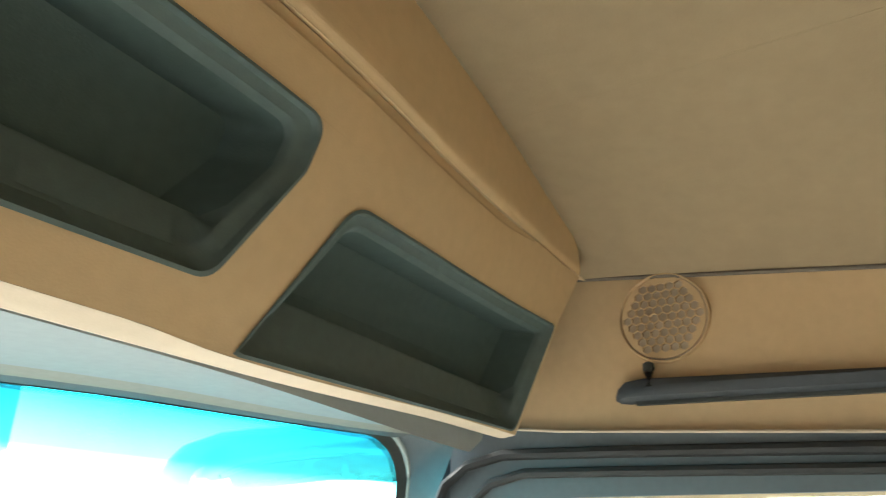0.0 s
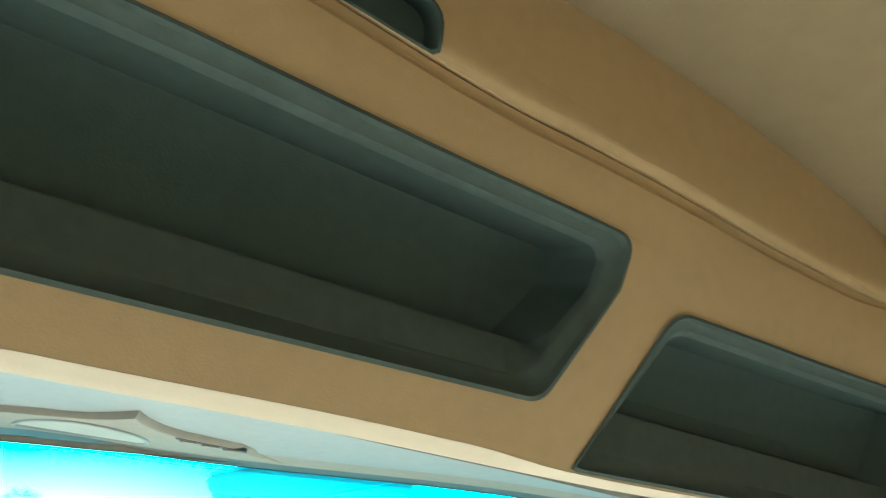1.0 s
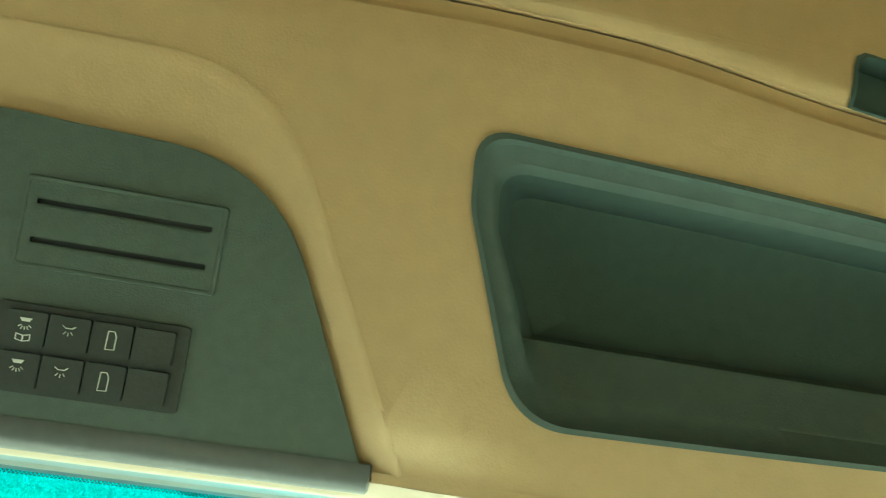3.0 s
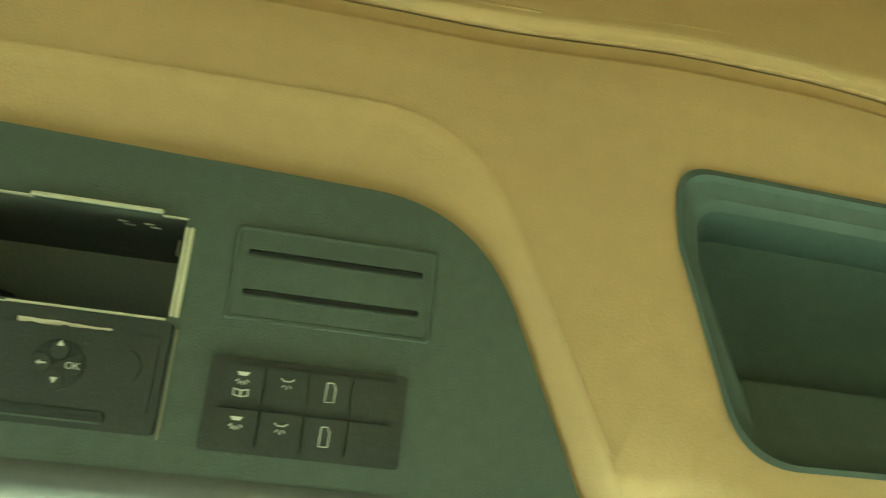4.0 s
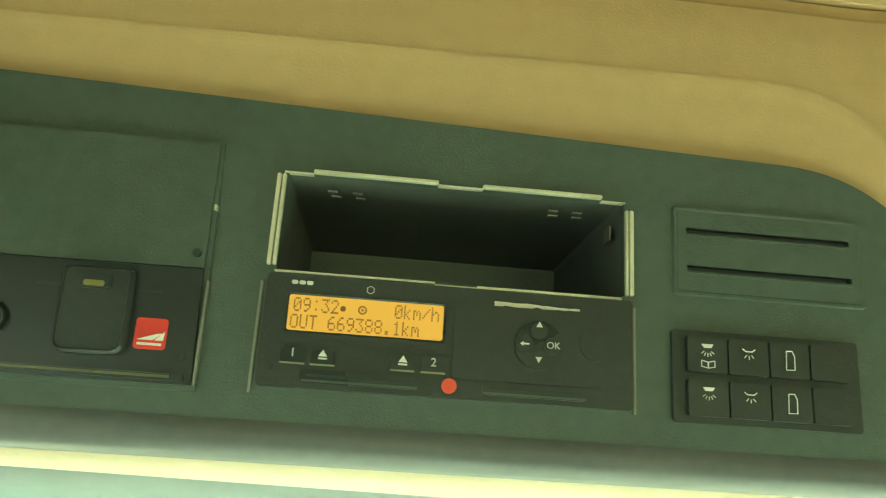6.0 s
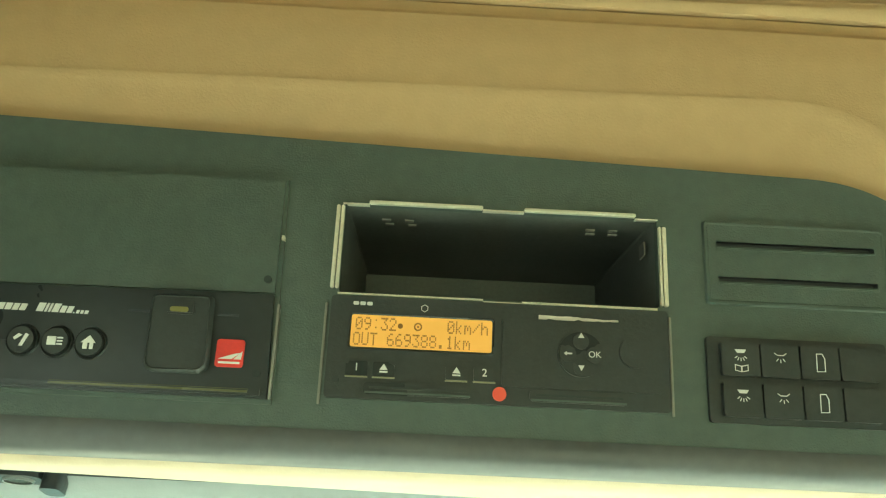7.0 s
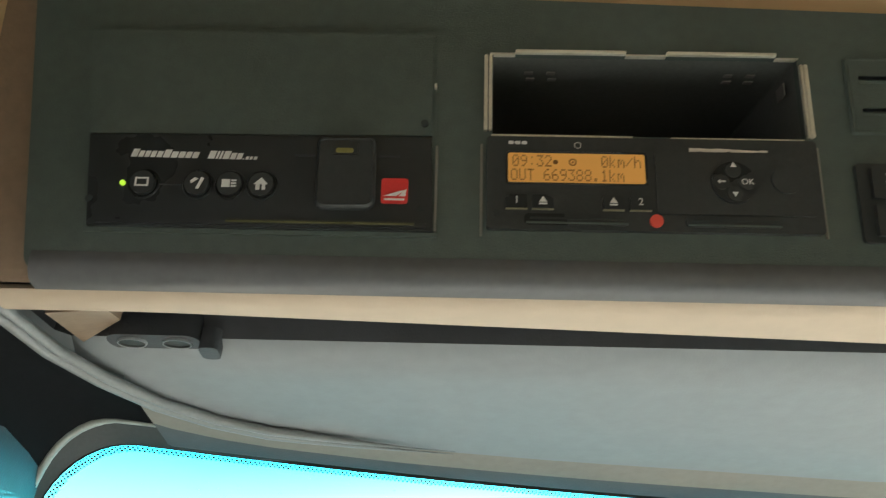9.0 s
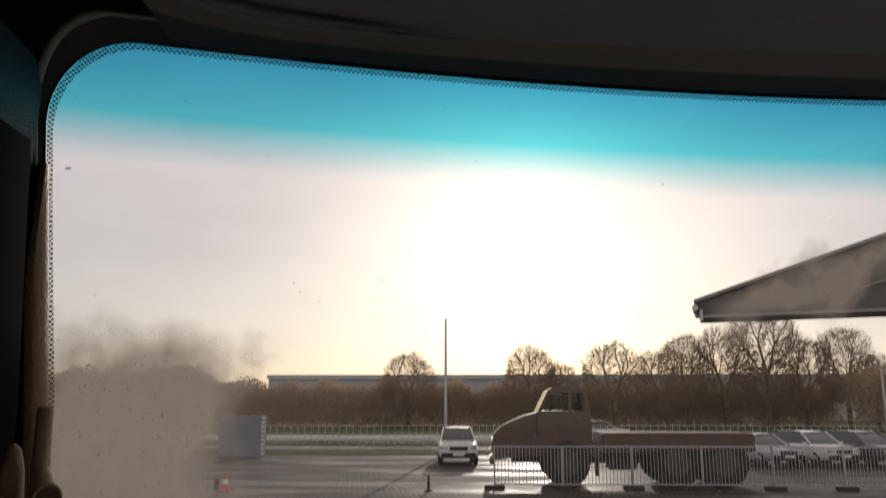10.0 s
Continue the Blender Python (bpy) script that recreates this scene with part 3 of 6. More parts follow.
def build_map_lamp():
    x0, y0 = -0.10, 0.34
    th = thing("map_lamp", Matrix.Translation((x0, y0, soffit_z(x0))), "taupe overhead lamp moulding with a half-oval lens and small switches", "lamp")

    def hang(bm):
        """Turns heights into depths below the soffit, whose slope it follows."""
        for v in bm.verts:
            v.co.z = soffit_z(x0 + v.co.x) - soffit_z(x0) + 0.001 - v.co.z
        return bm
    body = [(-0.36, 0.395), (-0.352, 0.352), (-0.325, 0.325), (-0.28, 0.311), (-0.22, 0.305), (-0.17, 0.304), (-0.13, 0.300), (-0.107, 0.288), (-0.089, 0.266), (-0.076, 0.244),
            (-0.064, 0.265), (-0.048, 0.284), (-0.028, 0.297), (0.0, 0.306), (0.030, 0.314), (0.046, 0.330), (0.066, 0.350), (0.10, 0.368), (0.15, 0.382), (0.16, 0.395)]
    body = [(x - x0, y - y0) for x, y in body]
    ring = lambda g: [(x * (1 + g), y * (1 + 0.4 * g) - 0.002 * (g > 0)) for x, y in body]
    bm = holed(ring(-0.07), [])
    cut_lines(bm, 0, [-0.24 + 0.02 * k for k in range(25)])
    for v in bm.verts:
        v.co.z = 0.0068
    loft([[(x, y, z) for x, y in ring(g)] for g, z in ((0.012, 0.0), (0.004, 0.0014), (-0.02, 0.0046), (-0.05, 0.0064), (-0.07, 0.0068))], bm)
    part("lamp_body", hang(bm), M_SOFFIT_EDGE, th, "smooth taupe moulding")
    c = (-0.100 - x0, 0.364 - y0)
    half = lambda s, z: [(c[0] + (0.053 + s) * math.cos(a), c[1] + s * 0.5 - (0.056 + s) * math.sin(a), z) for a in [math.pi * k / 30 for k in range(31)]]
    part("lens_ring", hang(loft([half(0.0056, 0.005), half(0.0046, 0.0080), half(0.0022, 0.0086), half(0.0, 0.0072)])), M_SOFFIT, th, "pale raised ring")
    part("lens", hang(loft([half(-0.0004, 0.0070), half(-0.006, 0.0078), half(-0.016, 0.0082)], cap_last=True)), mat("frosted_lens", (0.33, 0.33, 0.30), 0.6, vary=0.04), th, "frosted pale half-oval lens")
    part("switch_recess", hang(plate([(x - x0, y - y0) for x, y in rounded([(-0.034, 0.300), (0.037, 0.320), (0.042, 0.331), (-0.028, 0.312)], [0.003, 0.003, 0.004, 0.004], 4)], 0.004, 0.0073)), M_DARKGREY, th, "dark shallow recess")
    for k in range(3):
        cx, cy = -0.018 + 0.021 * k - x0, 0.3105 + 0.0058 * k - y0
        part("switch", hang(plate(round_rect(cx - 0.0075, cx + 0.0075, cy - 0.0042, cy + 0.0042, 0.003, 3), 0.006, 0.0086)), M_SOFFIT_EDGE, th, "small grey push switch")


build_map_lamp()

# glass
M_GLASS = bpy.data.materials.new("windscreen_glass")
M_GLASS.use_nodes = True


def glass_nodes(m, band):
    nt = m.node_tree
    nt.nodes.remove(nt.nodes["Principled BSDF"])
    out = nt.nodes["Material Output"]
    tr, gl, mix, lw = (nt.nodes.new(k) for k in ("ShaderNodeBsdfTransparent", "ShaderNodeBsdfGlossy", "ShaderNodeMixShader", "ShaderNodeLayerWeight"))
    gl.inputs["Roughness"].default_value = 0.02
    lw.inputs["Blend"].default_value = 0.12
    fac = nt.nodes.new("ShaderNodeMath")
    fac.operation = "MULTIPLY"
    fac.inputs[1].default_value = 0.5
    nt.links.new(lw.outputs["Fresnel"], fac.inputs[0])
    nt.links.new(fac.outputs[0], mix.inputs[0])
    nt.links.new(tr.outputs[0], mix.inputs[1])
    nt.links.new(gl.outputs[0], mix.inputs[2])
    tr.inputs["Color"].default_value = (0.90, 0.95, 0.94, 1)
    last = mix
    if band:
        tc, sep, ramp = (nt.nodes.new(k) for k in ("ShaderNodeTexCoord", "ShaderNodeSeparateXYZ", "ShaderNodeValToRGB"))
        rng, noi, wob = nt.nodes.new("ShaderNodeMapRange"), nt.nodes.new("ShaderNodeTexNoise"), nt.nodes.new("ShaderNodeMath")
        nt.links.new(tc.outputs["Object"], sep.inputs[0])
        low = nt.nodes.new("ShaderNodeMapRange")     # the band follows the glass's rising top edge
        low.interpolation_type = "SMOOTHSTEP"
        low.inputs["From Min"].default_value, low.inputs["From Max"].default_value = -0.42, 0.05
        low.inputs["To Min"].default_value, low.inputs["To Max"].default_value = 0.0, -0.052
        nt.links.new(sep.outputs["X"], low.inputs["Value"])
        wob.operation = "ADD"
        nt.links.new(sep.outputs["Z"], wob.inputs[0])
        nt.links.new(low.outputs[0], wob.inputs[1])
        rng.inputs["From Min"].default_value, rng.inputs["From Max"].default_value = 2.755, 2.846
        nt.links.new(wob.outputs[0], rng.inputs["Value"])
        ramp.color_ramp.elements[0].color = (0.90, 0.95, 0.94, 1)
        ramp.color_ramp.elements[1].color = (0.035, 0.45, 0.70, 1)
        e = ramp.color_ramp.elements.new(0.42)
        e.color = (0.085, 0.68, 0.80, 1)
        nt.links.new(rng.outputs[0], ramp.inputs[0])
        nt.links.new(ramp.outputs[0], tr.inputs["Color"])
        tint = nt.nodes.new("ShaderNodeMix")         # the dirt lies outside, so the band tints it too
        tint.data_type, tint.blend_type = "RGBA", "MULTIPLY"
        tint.inputs[0].default_value = 1.0
        tint.inputs[7].default_value = (0.355, 0.312, 0.275, 1)
        nt.links.new(ramp.outputs[0], tint.inputs[6])
        # dried dirt film, thicker in a wiped patch low on the driver's side, and specks
        dirt, dmix = nt.nodes.new("ShaderNodeBsdfTranslucent"), nt.nodes.new("ShaderNodeMixShader")
        nt.links.new(tint.outputs[2], dirt.inputs["Color"])
        n1, n2, n3 = (nt.nodes.new("ShaderNodeTexNoise") for _ in range(3))
        for n, s, d in ((n1, 14, 4), (n2, 60, 5), (n3, 420, 1)):
            n.inputs["Scale"].default_value, n.inputs["Detail"].default_value = s, d
            nt.links.new(tc.outputs["Object"], n.inputs["Vector"])

        def rmap(sock, a, b, c, d):
            r = nt.nodes.new("ShaderNodeMapRange")
            r.inputs["From Min"].default_value, r.inputs["From Max"].default_value = a, b
            r.inputs["To Min"].default_value, r.inputs["To Max"].default_value = c, d
            nt.links.new(sock, r.inputs["Value"])
            return r.outputs[0]

        def op(kind, a, b):
            o = nt.nodes.new("ShaderNodeMath")
            o.operation = kind
            for k, s in enumerate((a, b)):
                if isinstance(s, (int, float)):
                    o.inputs[k].default_value = s
                else:
                    nt.links.new(s, o.inputs[k])
            return o.outputs[0]
        wobble = rmap(n1.outputs["Fac"], 0.3, 0.7, -0.03, 0.03)
        xw, zw = op("ADD", sep.outputs["X"], wobble), op("ADD", sep.outputs["Z"], wobble)
        patch = op("MULTIPLY", rmap(xw, -0.985, -0.938, 1, 0), rmap(zw, 2.590, 2.655, 1, 0))
        patch = op("MULTIPLY", patch, rmap(sep.outputs["Z"], 2.48, 2.55, 0.80, 1))
        veil = op("MULTIPLY", rmap(xw, -1.0, -0.84, 0.22, 0), rmap(zw, 2.60, 2.74, 1, 0.2))
        rising = op("SUBTRACT", zw, op("MULTIPLY", sep.outputs["X"], 0.6))     # smear with a slanting lower edge
        patch2 = op("MULTIPLY", op("MULTIPLY", rmap(xw, -0.59, -0.55, 0, 1), rmap(rising, 2.945, 2.968, 0, 1)), rmap(op("SUBTRACT", zw, op("MULTIPLY", sep.outputs["X"], 0.33)), 2.852, 2.872, 1, 0))
        # film added on the passenger side as glare that washes out the view
        glare_wash = rmap(xw, -0.44, -0.28, 0, 0.30)
        streak_map, n4, n5 = nt.nodes.new("ShaderNodeMapping"), nt.nodes.new("ShaderNodeTexNoise"), nt.nodes.new("ShaderNodeTexNoise")
        streak_map.inputs["Scale"].default_value = (1, 1, 0.12)
        nt.links.new(tc.outputs["Object"], streak_map.inputs[0])
        nt.links.new(streak_map.outputs[0], n4.inputs["Vector"])
        nt.links.new(tc.outputs["Object"], n5.inputs["Vector"])
        n4.inputs["Scale"].default_value, n4.inputs["Detail"].default_value = 110, 4
        n5.inputs["Scale"].default_value, n5.inputs["Detail"].default_value = 900, 2
        uneven = op("MULTIPLY", op("MULTIPLY", rmap(n2.outputs["Fac"], 0.3, 0.7, 0.95, 1.02), rmap(n4.outputs["Fac"], 0.3, 0.7, 0.96, 1.02)), rmap(n5.outputs["Fac"], 0.3, 0.7, 0.95, 1.02))
        # the even 0.055 share also stands in for glare haze over the yard
        film = op("MULTIPLY", op("ADD", op("MULTIPLY", op("ADD", op("MAXIMUM", op("MAXIMUM", op("MULTIPLY", patch, 1.08), veil), glare_wash), op("MULTIPLY", patch2, 0.72)), 0.84), 0.055), uneven)
        specks = rmap(n3.outputs["Fac"], 0.765, 0.79, 0, 0.8)
        flecks = op("MULTIPLY", op("MAXIMUM", rmap(n2.outputs["Fac"], 0.68, 0.72, 0, 1), rmap(n3.outputs["Fac"], 0.70, 0.74, 0, 1)), patch)
        dark_mix, dark_fleck = nt.nodes.new("ShaderNodeMixShader"), nt.nodes.new("ShaderNodeBsdfDiffuse")
        dark_fleck.inputs["Color"].default_value = (0.05, 0.045, 0.04, 1)
        nt.links.new(op("MULTIPLY", flecks, 0.5), dark_mix.inputs[0])
        nt.links.new(op("MINIMUM", op("ADD", film, specks), 1.0), dmix.inputs[0])
        nt.links.new(mix.outputs[0], dmix.inputs[1])
        nt.links.new(dirt.outputs[0], dmix.inputs[2])
        nt.links.new(dmix.outputs[0], dark_mix.inputs[1])
        nt.links.new(dark_fleck.outputs[0], dark_mix.inputs[2])
        last = dark_mix
    nt.links.new(last.outputs[0], out.inputs["Surface"])


glass_nodes(M_GLASS, True)
M_SIDEGLASS = bpy.data.materials.new("side_glass")
M_SIDEGLASS.use_nodes = True
glass_nodes(M_SIDEGLASS, False)

# black ceramic edge broken into dots
M_DOTS = bpy.data.materials.new("dotted_ceramic_edge")
M_DOTS.use_nodes = True
nt = M_DOTS.node_tree
b_dot = nt.nodes["Principled BSDF"]
b_dot.inputs["Base Color"].default_value, b_dot.inputs["Roughness"].default_value = (0.008, 0.008, 0.008, 1), 0.6
tr_dot, mix_dot, tc_dot, vor = (nt.nodes.new(k) for k in ("ShaderNodeBsdfTransparent", "ShaderNodeMixShader", "ShaderNodeTexCoord", "ShaderNodeTexVoronoi"))
tr_dot.inputs["Color"].default_value = (1, 1, 1, 1)
vor.inputs["Scale"].default_value, vor.inputs["Randomness"].default_value = 400, 0.0
flat_dot, gt = nt.nodes.new("ShaderNodeMapping"), nt.nodes.new("ShaderNodeMath")
flat_dot.inputs["Scale"].default_value, flat_dot.inputs["Rotation"].default_value = (1, 0, 1), (0, radians(45), 0)
gt.operation = "LESS_THAN"
gt.inputs[1].default_value = 0.40
nt.links.new(tc_dot.outputs["Object"], flat_dot.inputs[0])
nt.links.new(flat_dot.outputs[0], vor.inputs["Vector"])
nt.links.new(vor.outputs["Distance"], gt.inputs[0])
nt.links.new(gt.outputs[0], mix_dot.inputs[0])
nt.links.new(tr_dot.outputs[0], mix_dot.inputs[1])
nt.links.new(b_dot.outputs[0], mix_dot.inputs[2])
nt.links.new(mix_dot.outputs[0], nt.nodes["Material Output"].inputs["Surface"])


def ws_outline(grow):
    """The clear glass's edge in x and z, grown outwards."""
    lo, xl, xr, g = 1.75, -1.0905 - grow, 0.725 + grow, grow
    pts = [(xl + 0.02 + 0.0, lo - g), (xl + 0.0125, 2.58), (xl + 0.003, 2.72)]
    r = 0.067
    n = 10
    for k in range(n + 1):
        a = radians(180 - 90 * k / n)
        pts.append((xl + r * 0.85 + r * 0.85 * math.cos(a), ws_top(-1.0) - r + g + r * math.sin(a)))
    for k in range(1, 34):
        x = -1.02 + (0.67 + 1.02) * k / 34
        pts.append((x, ws_top(x) + g))
    for k in range(n + 1):
        a = radians(90 - 90 * k / n)
        pts.append((xr - r * 0.85 + r * 0.85 * math.cos(a), ws_top(0.7) - r + g + r * math.sin(a)))
    pts += [(xr - 0.003, 2.72), (xr - 0.0125, 2.58), (xr - 0.02, lo - g)]
    return pts


def ws_sheet(bm, dy):
    cut_lines(bm, 0, [-1.05 + 0.07 * k for k in range(27)])
    for v in bm.verts:
        x, z = v.co.x, v.co.y
        v.co = Vector((x, ws_y(x, z) + dy, z))
    return bm


def build_windscreen():
    th = thing("window_1", Matrix.Identity(4), "large curved windscreen with a blue tinted top band, dirty in patches", "windscreen", kind="structure")
    pane = part("pane", ws_sheet(holed(ws_outline(0.03), []), 0.004), M_GLASS, th, "curved dusty glass with a blue sun band")
    part("dotted_edge", ws_sheet(holed(ws_outline(0.0), [ws_outline(-0.0040)]), 0.002), M_DOTS, th, "dotted black ceramic edge")
    part("ceramic_band", ws_sheet(holed(ws_outline(0.022), [ws_outline(0.0)]), 0.001), M_BLACKM, th, "solid black ceramic band")
    for dx, dz, w, h in ((0, 0, 0.0011, 0.0012), (0.0015, 0, 0.0008, 0.0012), (0.0027, 0, 0.0011, 0.0012)):
        bm = box(-1.076 + dx, -1.076 + dx + w, 0.2645, 0.265, 2.7445 + dz, 2.7445 + dz + h)
        part("maker_mark", bm, M_BLACKM, th, "small black glass mark", smooth=False)


build_windscreen()


def build_pillar(side):
    s = -1 if side == "left" else 1
    mirror = (lambda x: x) if s < 0 else (lambda x: 2 * XC - x - 0.02)
    # driver's side is near-black: the shade on its unlit face is in the colour
    dark = mat("shaded_pillar_trim", (0.014, 0.015, 0.016), 0.95, vary=0.1, scale=8, grain=0.3, spec=0.02) if s < 0 else mat("slate_pillar_trim", (0.085, 0.098, 0.105), 0.6, vary=0.08, scale=8, grain=0.4)
    th = thing("windscreen_pillar", Matrix.Translation((mirror(-1.07), 0.2, 2.3)), "grained pillar trim beside the windscreen, blackened as if unlit" if s < 0 else "slate grey pillar trim beside the windscreen and door", "pillar trim")
    loops = []
    for z in (1.3, 1.8, 2.3, 2.58, 2.70, 2.745) + ((2.83, 2.90) if s > 0 else ()):
        lean = 0.022 * max(2.76 - z, 0) / 0.2 if z < 2.76 else 0
        lean = min(lean, 0.022)
        prof = [(-1.112, 0.29), (-1.0990 + lean * 0.55, 0.258), (-1.0670 + lean * 0.6, 0.205), (-1.062, 0.16), (-1.068, 0.08), (-1.078, -0.02), (-1.095, -0.12)]
        if s > 0:
            prof = [(-1.112, 0.30), (-1.0905 + lean * 0.55, 0.268), (-1.090, 0.255), (-1.094, 0.243), (-1.10, 0.236)]
        loops.append([(mirror(x) - mirror(-1.07), y - 0.2, z - 2.3) for x, y in prof])
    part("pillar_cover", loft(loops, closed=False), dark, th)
    # roof corner from the soffit's piping down to the glass edge
    o = ws_outline(0.011)
    o = o[2:16] if s < 0 else o[::-1][2:16]
    edge = [Vector((x, ws_y(x, z) - 0.006, z)) for x, z in o]
    if s < 0:                                     # the driver's corner stands further in towards the top
        near, far = ws_outline(0.003)[2:16], ws_outline(0.012)[2:16]
        edge = []
        for k, (p, q) in enumerate(zip(near, far)):
            x, z = p[0] + (q[0] - p[0]) * k / 13, p[1] + (q[1] - p[1]) * k / 13
            edge.append(Vector((x, ws_y(x, z) - 0.004 - 0.017 * smooth01(k / 10), z)))
    clear = ws_outline(0.0005)
    clear = clear[2:16] if s < 0 else clear[::-1][2:16]
    clear = [Vector((x, ws_y(x, z) - 0.001, z)) for x, z in clear]
    x_in = -1.052 if s < 0 else -1.006
    xs = [x_in + (-0.978 - x_in) * k / 40 for k in range(41)]
    curve = [Vector((x if s < 0 else 2 * XC - x, pipe_y(x), soffit_z(x if s < 0 else 2 * XC - x) - 0.003)) for x in xs]
    if s < 0:
        curve = [Vector((curve[0].x, -0.10, curve[0].z))] + curve
    acc = [0.0]
    for p, q in zip(curve, curve[1:]):
        acc.append(acc[-1] + (q - p).length)
    inner = []
    for k in range(len(edge)):
        t, i = acc[-1] * k / (len(edge) - 1), 0
        while i < len(acc) - 2 and acc[i + 1] < t:
            i += 1
        inner.append(curve[i].lerp(curve[i + 1], (t - acc[i]) / max(acc[i + 1] - acc[i], 1e-9)))
    rows = []
    for t in (0, 0.25, 0.5, 0.75, 0.90, 0.96, 1.0):
        puff = 0.012 * math.sin(math.pi * t)
        rows.append([p.lerp(q, t) + Vector((s * puff, 0.0, puff * 0.6)) - Vector((mirror(-1.07), 0.2, 2.3)) for p, q in zip(inner, edge)])
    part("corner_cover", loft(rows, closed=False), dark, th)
    home = Vector((mirror(-1.07), 0.2, 2.3))
    part("glass_seal", loft([[p - home for p in edge], [p - home for p in clear]], closed=False), M_BLACKM, th, "black seal between trim and glass")
    # pale grey-green bead colour carries the tinted light that its edge catches
    part("corner_bead", tube([p - home + Vector((0, -0.001, 0)) for p in edge], [0.0010, 0.0018, 0.0026, 0.0032] + [0.0036] * (len(edge) - 8) + [0.0028, 0.0020, 0.0012, 0.0005], 12), mat("satin_lit_bead", (0.42, 0.46, 0.43), 0.45, vary=0.05, grain=0.6, grain_scale=400), th, "satin edge bead round the glass corner, paled as if lit")
    if s < 0:
        rows = []
        for z in (1.9, 2.2, 2.45, 2.52, 2.59, 2.66, 2.70, 2.735, 2.7445):
            xf = -1.0864 + (2.7436 - z) * 0.1020
            xn = -1.0815 - (2.7397 - z) * 0.0226 if z > 2.66 else -1.0833 + (2.66 - z) * 0.106
            prof = [(xf - 0.001, 0.2645), (xf, 0.262), (xf * 0.6 + xn * 0.4 + 0.0016, 0.2565), (xf * 0.3 + xn * 0.7 + 0.001, 0.2525), (xn, 0.250), (xn - 0.004, 0.2495), (xn - 0.012, 0.255)]
            rows.append([(x + 1.07, y - 0.2, z - 2.3) for x, y in prof])
        part("edge_strip", loft(rows, closed=False), M_PILLAR, th, "tan grained edge strip")
    return th


build_pillar("left")
build_pillar("right")


def build_grab_handle():
    th = thing("grab_handle", Matrix.Translation((-1.0292, 0.19, 2.4)), "tan plastic grab handle with a round grille on the windscreen pillar", "handle")
    ring = lambda rx, ry, z, dx=0.0, dy=0.0: [(dx + rx * math.cos(a), dy + ry * math.sin(a), z) for a in [2 * math.pi * k / 18 for k in range(18)]]
    part("grip", loft([ring(0.0043, 0.0048, z) for z in (-0.30, 0.10, 0.172, 0.1755)] + [ring(0.0037, 0.0042, 0.1770), ring(0.0022, 0.0026, 0.1778)], cap_last=True, cap_first=True), M_PILLAR, th)
    part("foot", loft([ring(0.0068, 0.0075, -0.10, 0.003, -0.001), ring(0.0068, 0.0075, 0.132, 0.003, -0.001), ring(0.0056, 0.0062, 0.1405, 0.0012, 0), ring(0.0046, 0.005, 0.143, 0.0002, 0)], cap_last=True), M_PILLAR, th)
    face = Matrix.Translation((0.0105, -0.008, 0.1285)) @ Matrix.Rotation(radians(42), 4, "Z") @ Matrix.Rotation(radians(88), 4, "X")
    ring_at = lambda r, z: [(r * math.cos(2 * math.pi * k / 32), r * math.sin(2 * math.pi * k / 32), z) for k in range(32)]
    sp = loft([ring_at(0.0076, -0.008), ring_at(0.0080, -0.001), ring_at(0.0078, 0.0008), ring_at(0.0070, 0.0014), ring_at(0.0062, 0.0010), ring_at(0.0060, 0.0)], cap_last=True)
    sp.transform(face)
    gr = part("round_grille", sp, M_PILLAR, th, "round tan grille with a raised rim")
    holes = bmesh.new()
    for u in range(-6, 7):
        for v in range(-6, 7):
            px, py = (u + 0.5 * (v % 2)) * 0.0012, v * 0.00104
            if math.hypot(px, py) < 0.0054:
                disc(px, py, 0.00040, -0.0004, 0.0003, 6, holes)
    holes.transform(face)
    part("grille_holes", holes, M_VOID, gr, smooth=False)
    th2 = thing("mirror_cover", Matrix.Translation((-1.0455, 0.19, 2.45)), "rounded tan grained cover on the door frame", "cover")
    part("cover", loft([[(0.0078 * r * math.cos(a), 0.009 * r * math.sin(a), z) for a in [2 * math.pi * k / 18 for k in range(18)]] for z, r in ((-0.3, 1.15), (0.0, 1.15), (0.07, 1.05), (0.092, 0.85), (0.104, 0.5), (0.107, 0.1))], cap_last=True), M_PILLAR, th2)
    part("cover_foot", loft([[(0.0086 * r * math.cos(a), 0.010 * r * math.sin(a), z) for a in [2 * math.pi * k / 18 for k in range(18)]] for z, r in ((-0.3, 1.15), (-0.02, 1.15), (-0.015, 1.1))], cap_last=True), M_PILLAR, th2)


build_grab_handle()

# front cap of the roof and a dark back to the header, which keep daylight out
cap_rows = []
for x in [-1.14 + 0.05 * k for k in range(41)]:
    yt, zt = ws_y(x, ws_top(x)), ws_top(x)
    cap_rows.append([(x, yt + 0.006, zt + 0.012), (x, yt + 0.05, zt + 0.05), (x, 0.50, 3.1), (x, 0.50, 3.26)])
bm = loft(cap_rows, closed=False)
tagged(part("wall_front", bm, M_DARKGREY), "dark inner front wall above the windscreen", "wall", kind="structure")
# unseen pale ledge, added to bounce sunlight up onto the header
tagged(part("wall_front_low", box(XL, XR, -0.34, 0.55, 1.2, 1.90), mat("bounce_grey_plastic", (0.42, 0.40, 0.37), 0.6, vary=0.08, scale=4, grain=0.3)), "plain grey front wall with an unseen ledge added to bounce light", "wall", kind="structure")
bm = box(XL - 0.06, XR + 0.06, 0.02, 0.46, 3.225, 3.26)
tagged(part("ceiling_front", bm, M_DARKGREY), "dark roof shell over the header", "ceiling", kind="structure")
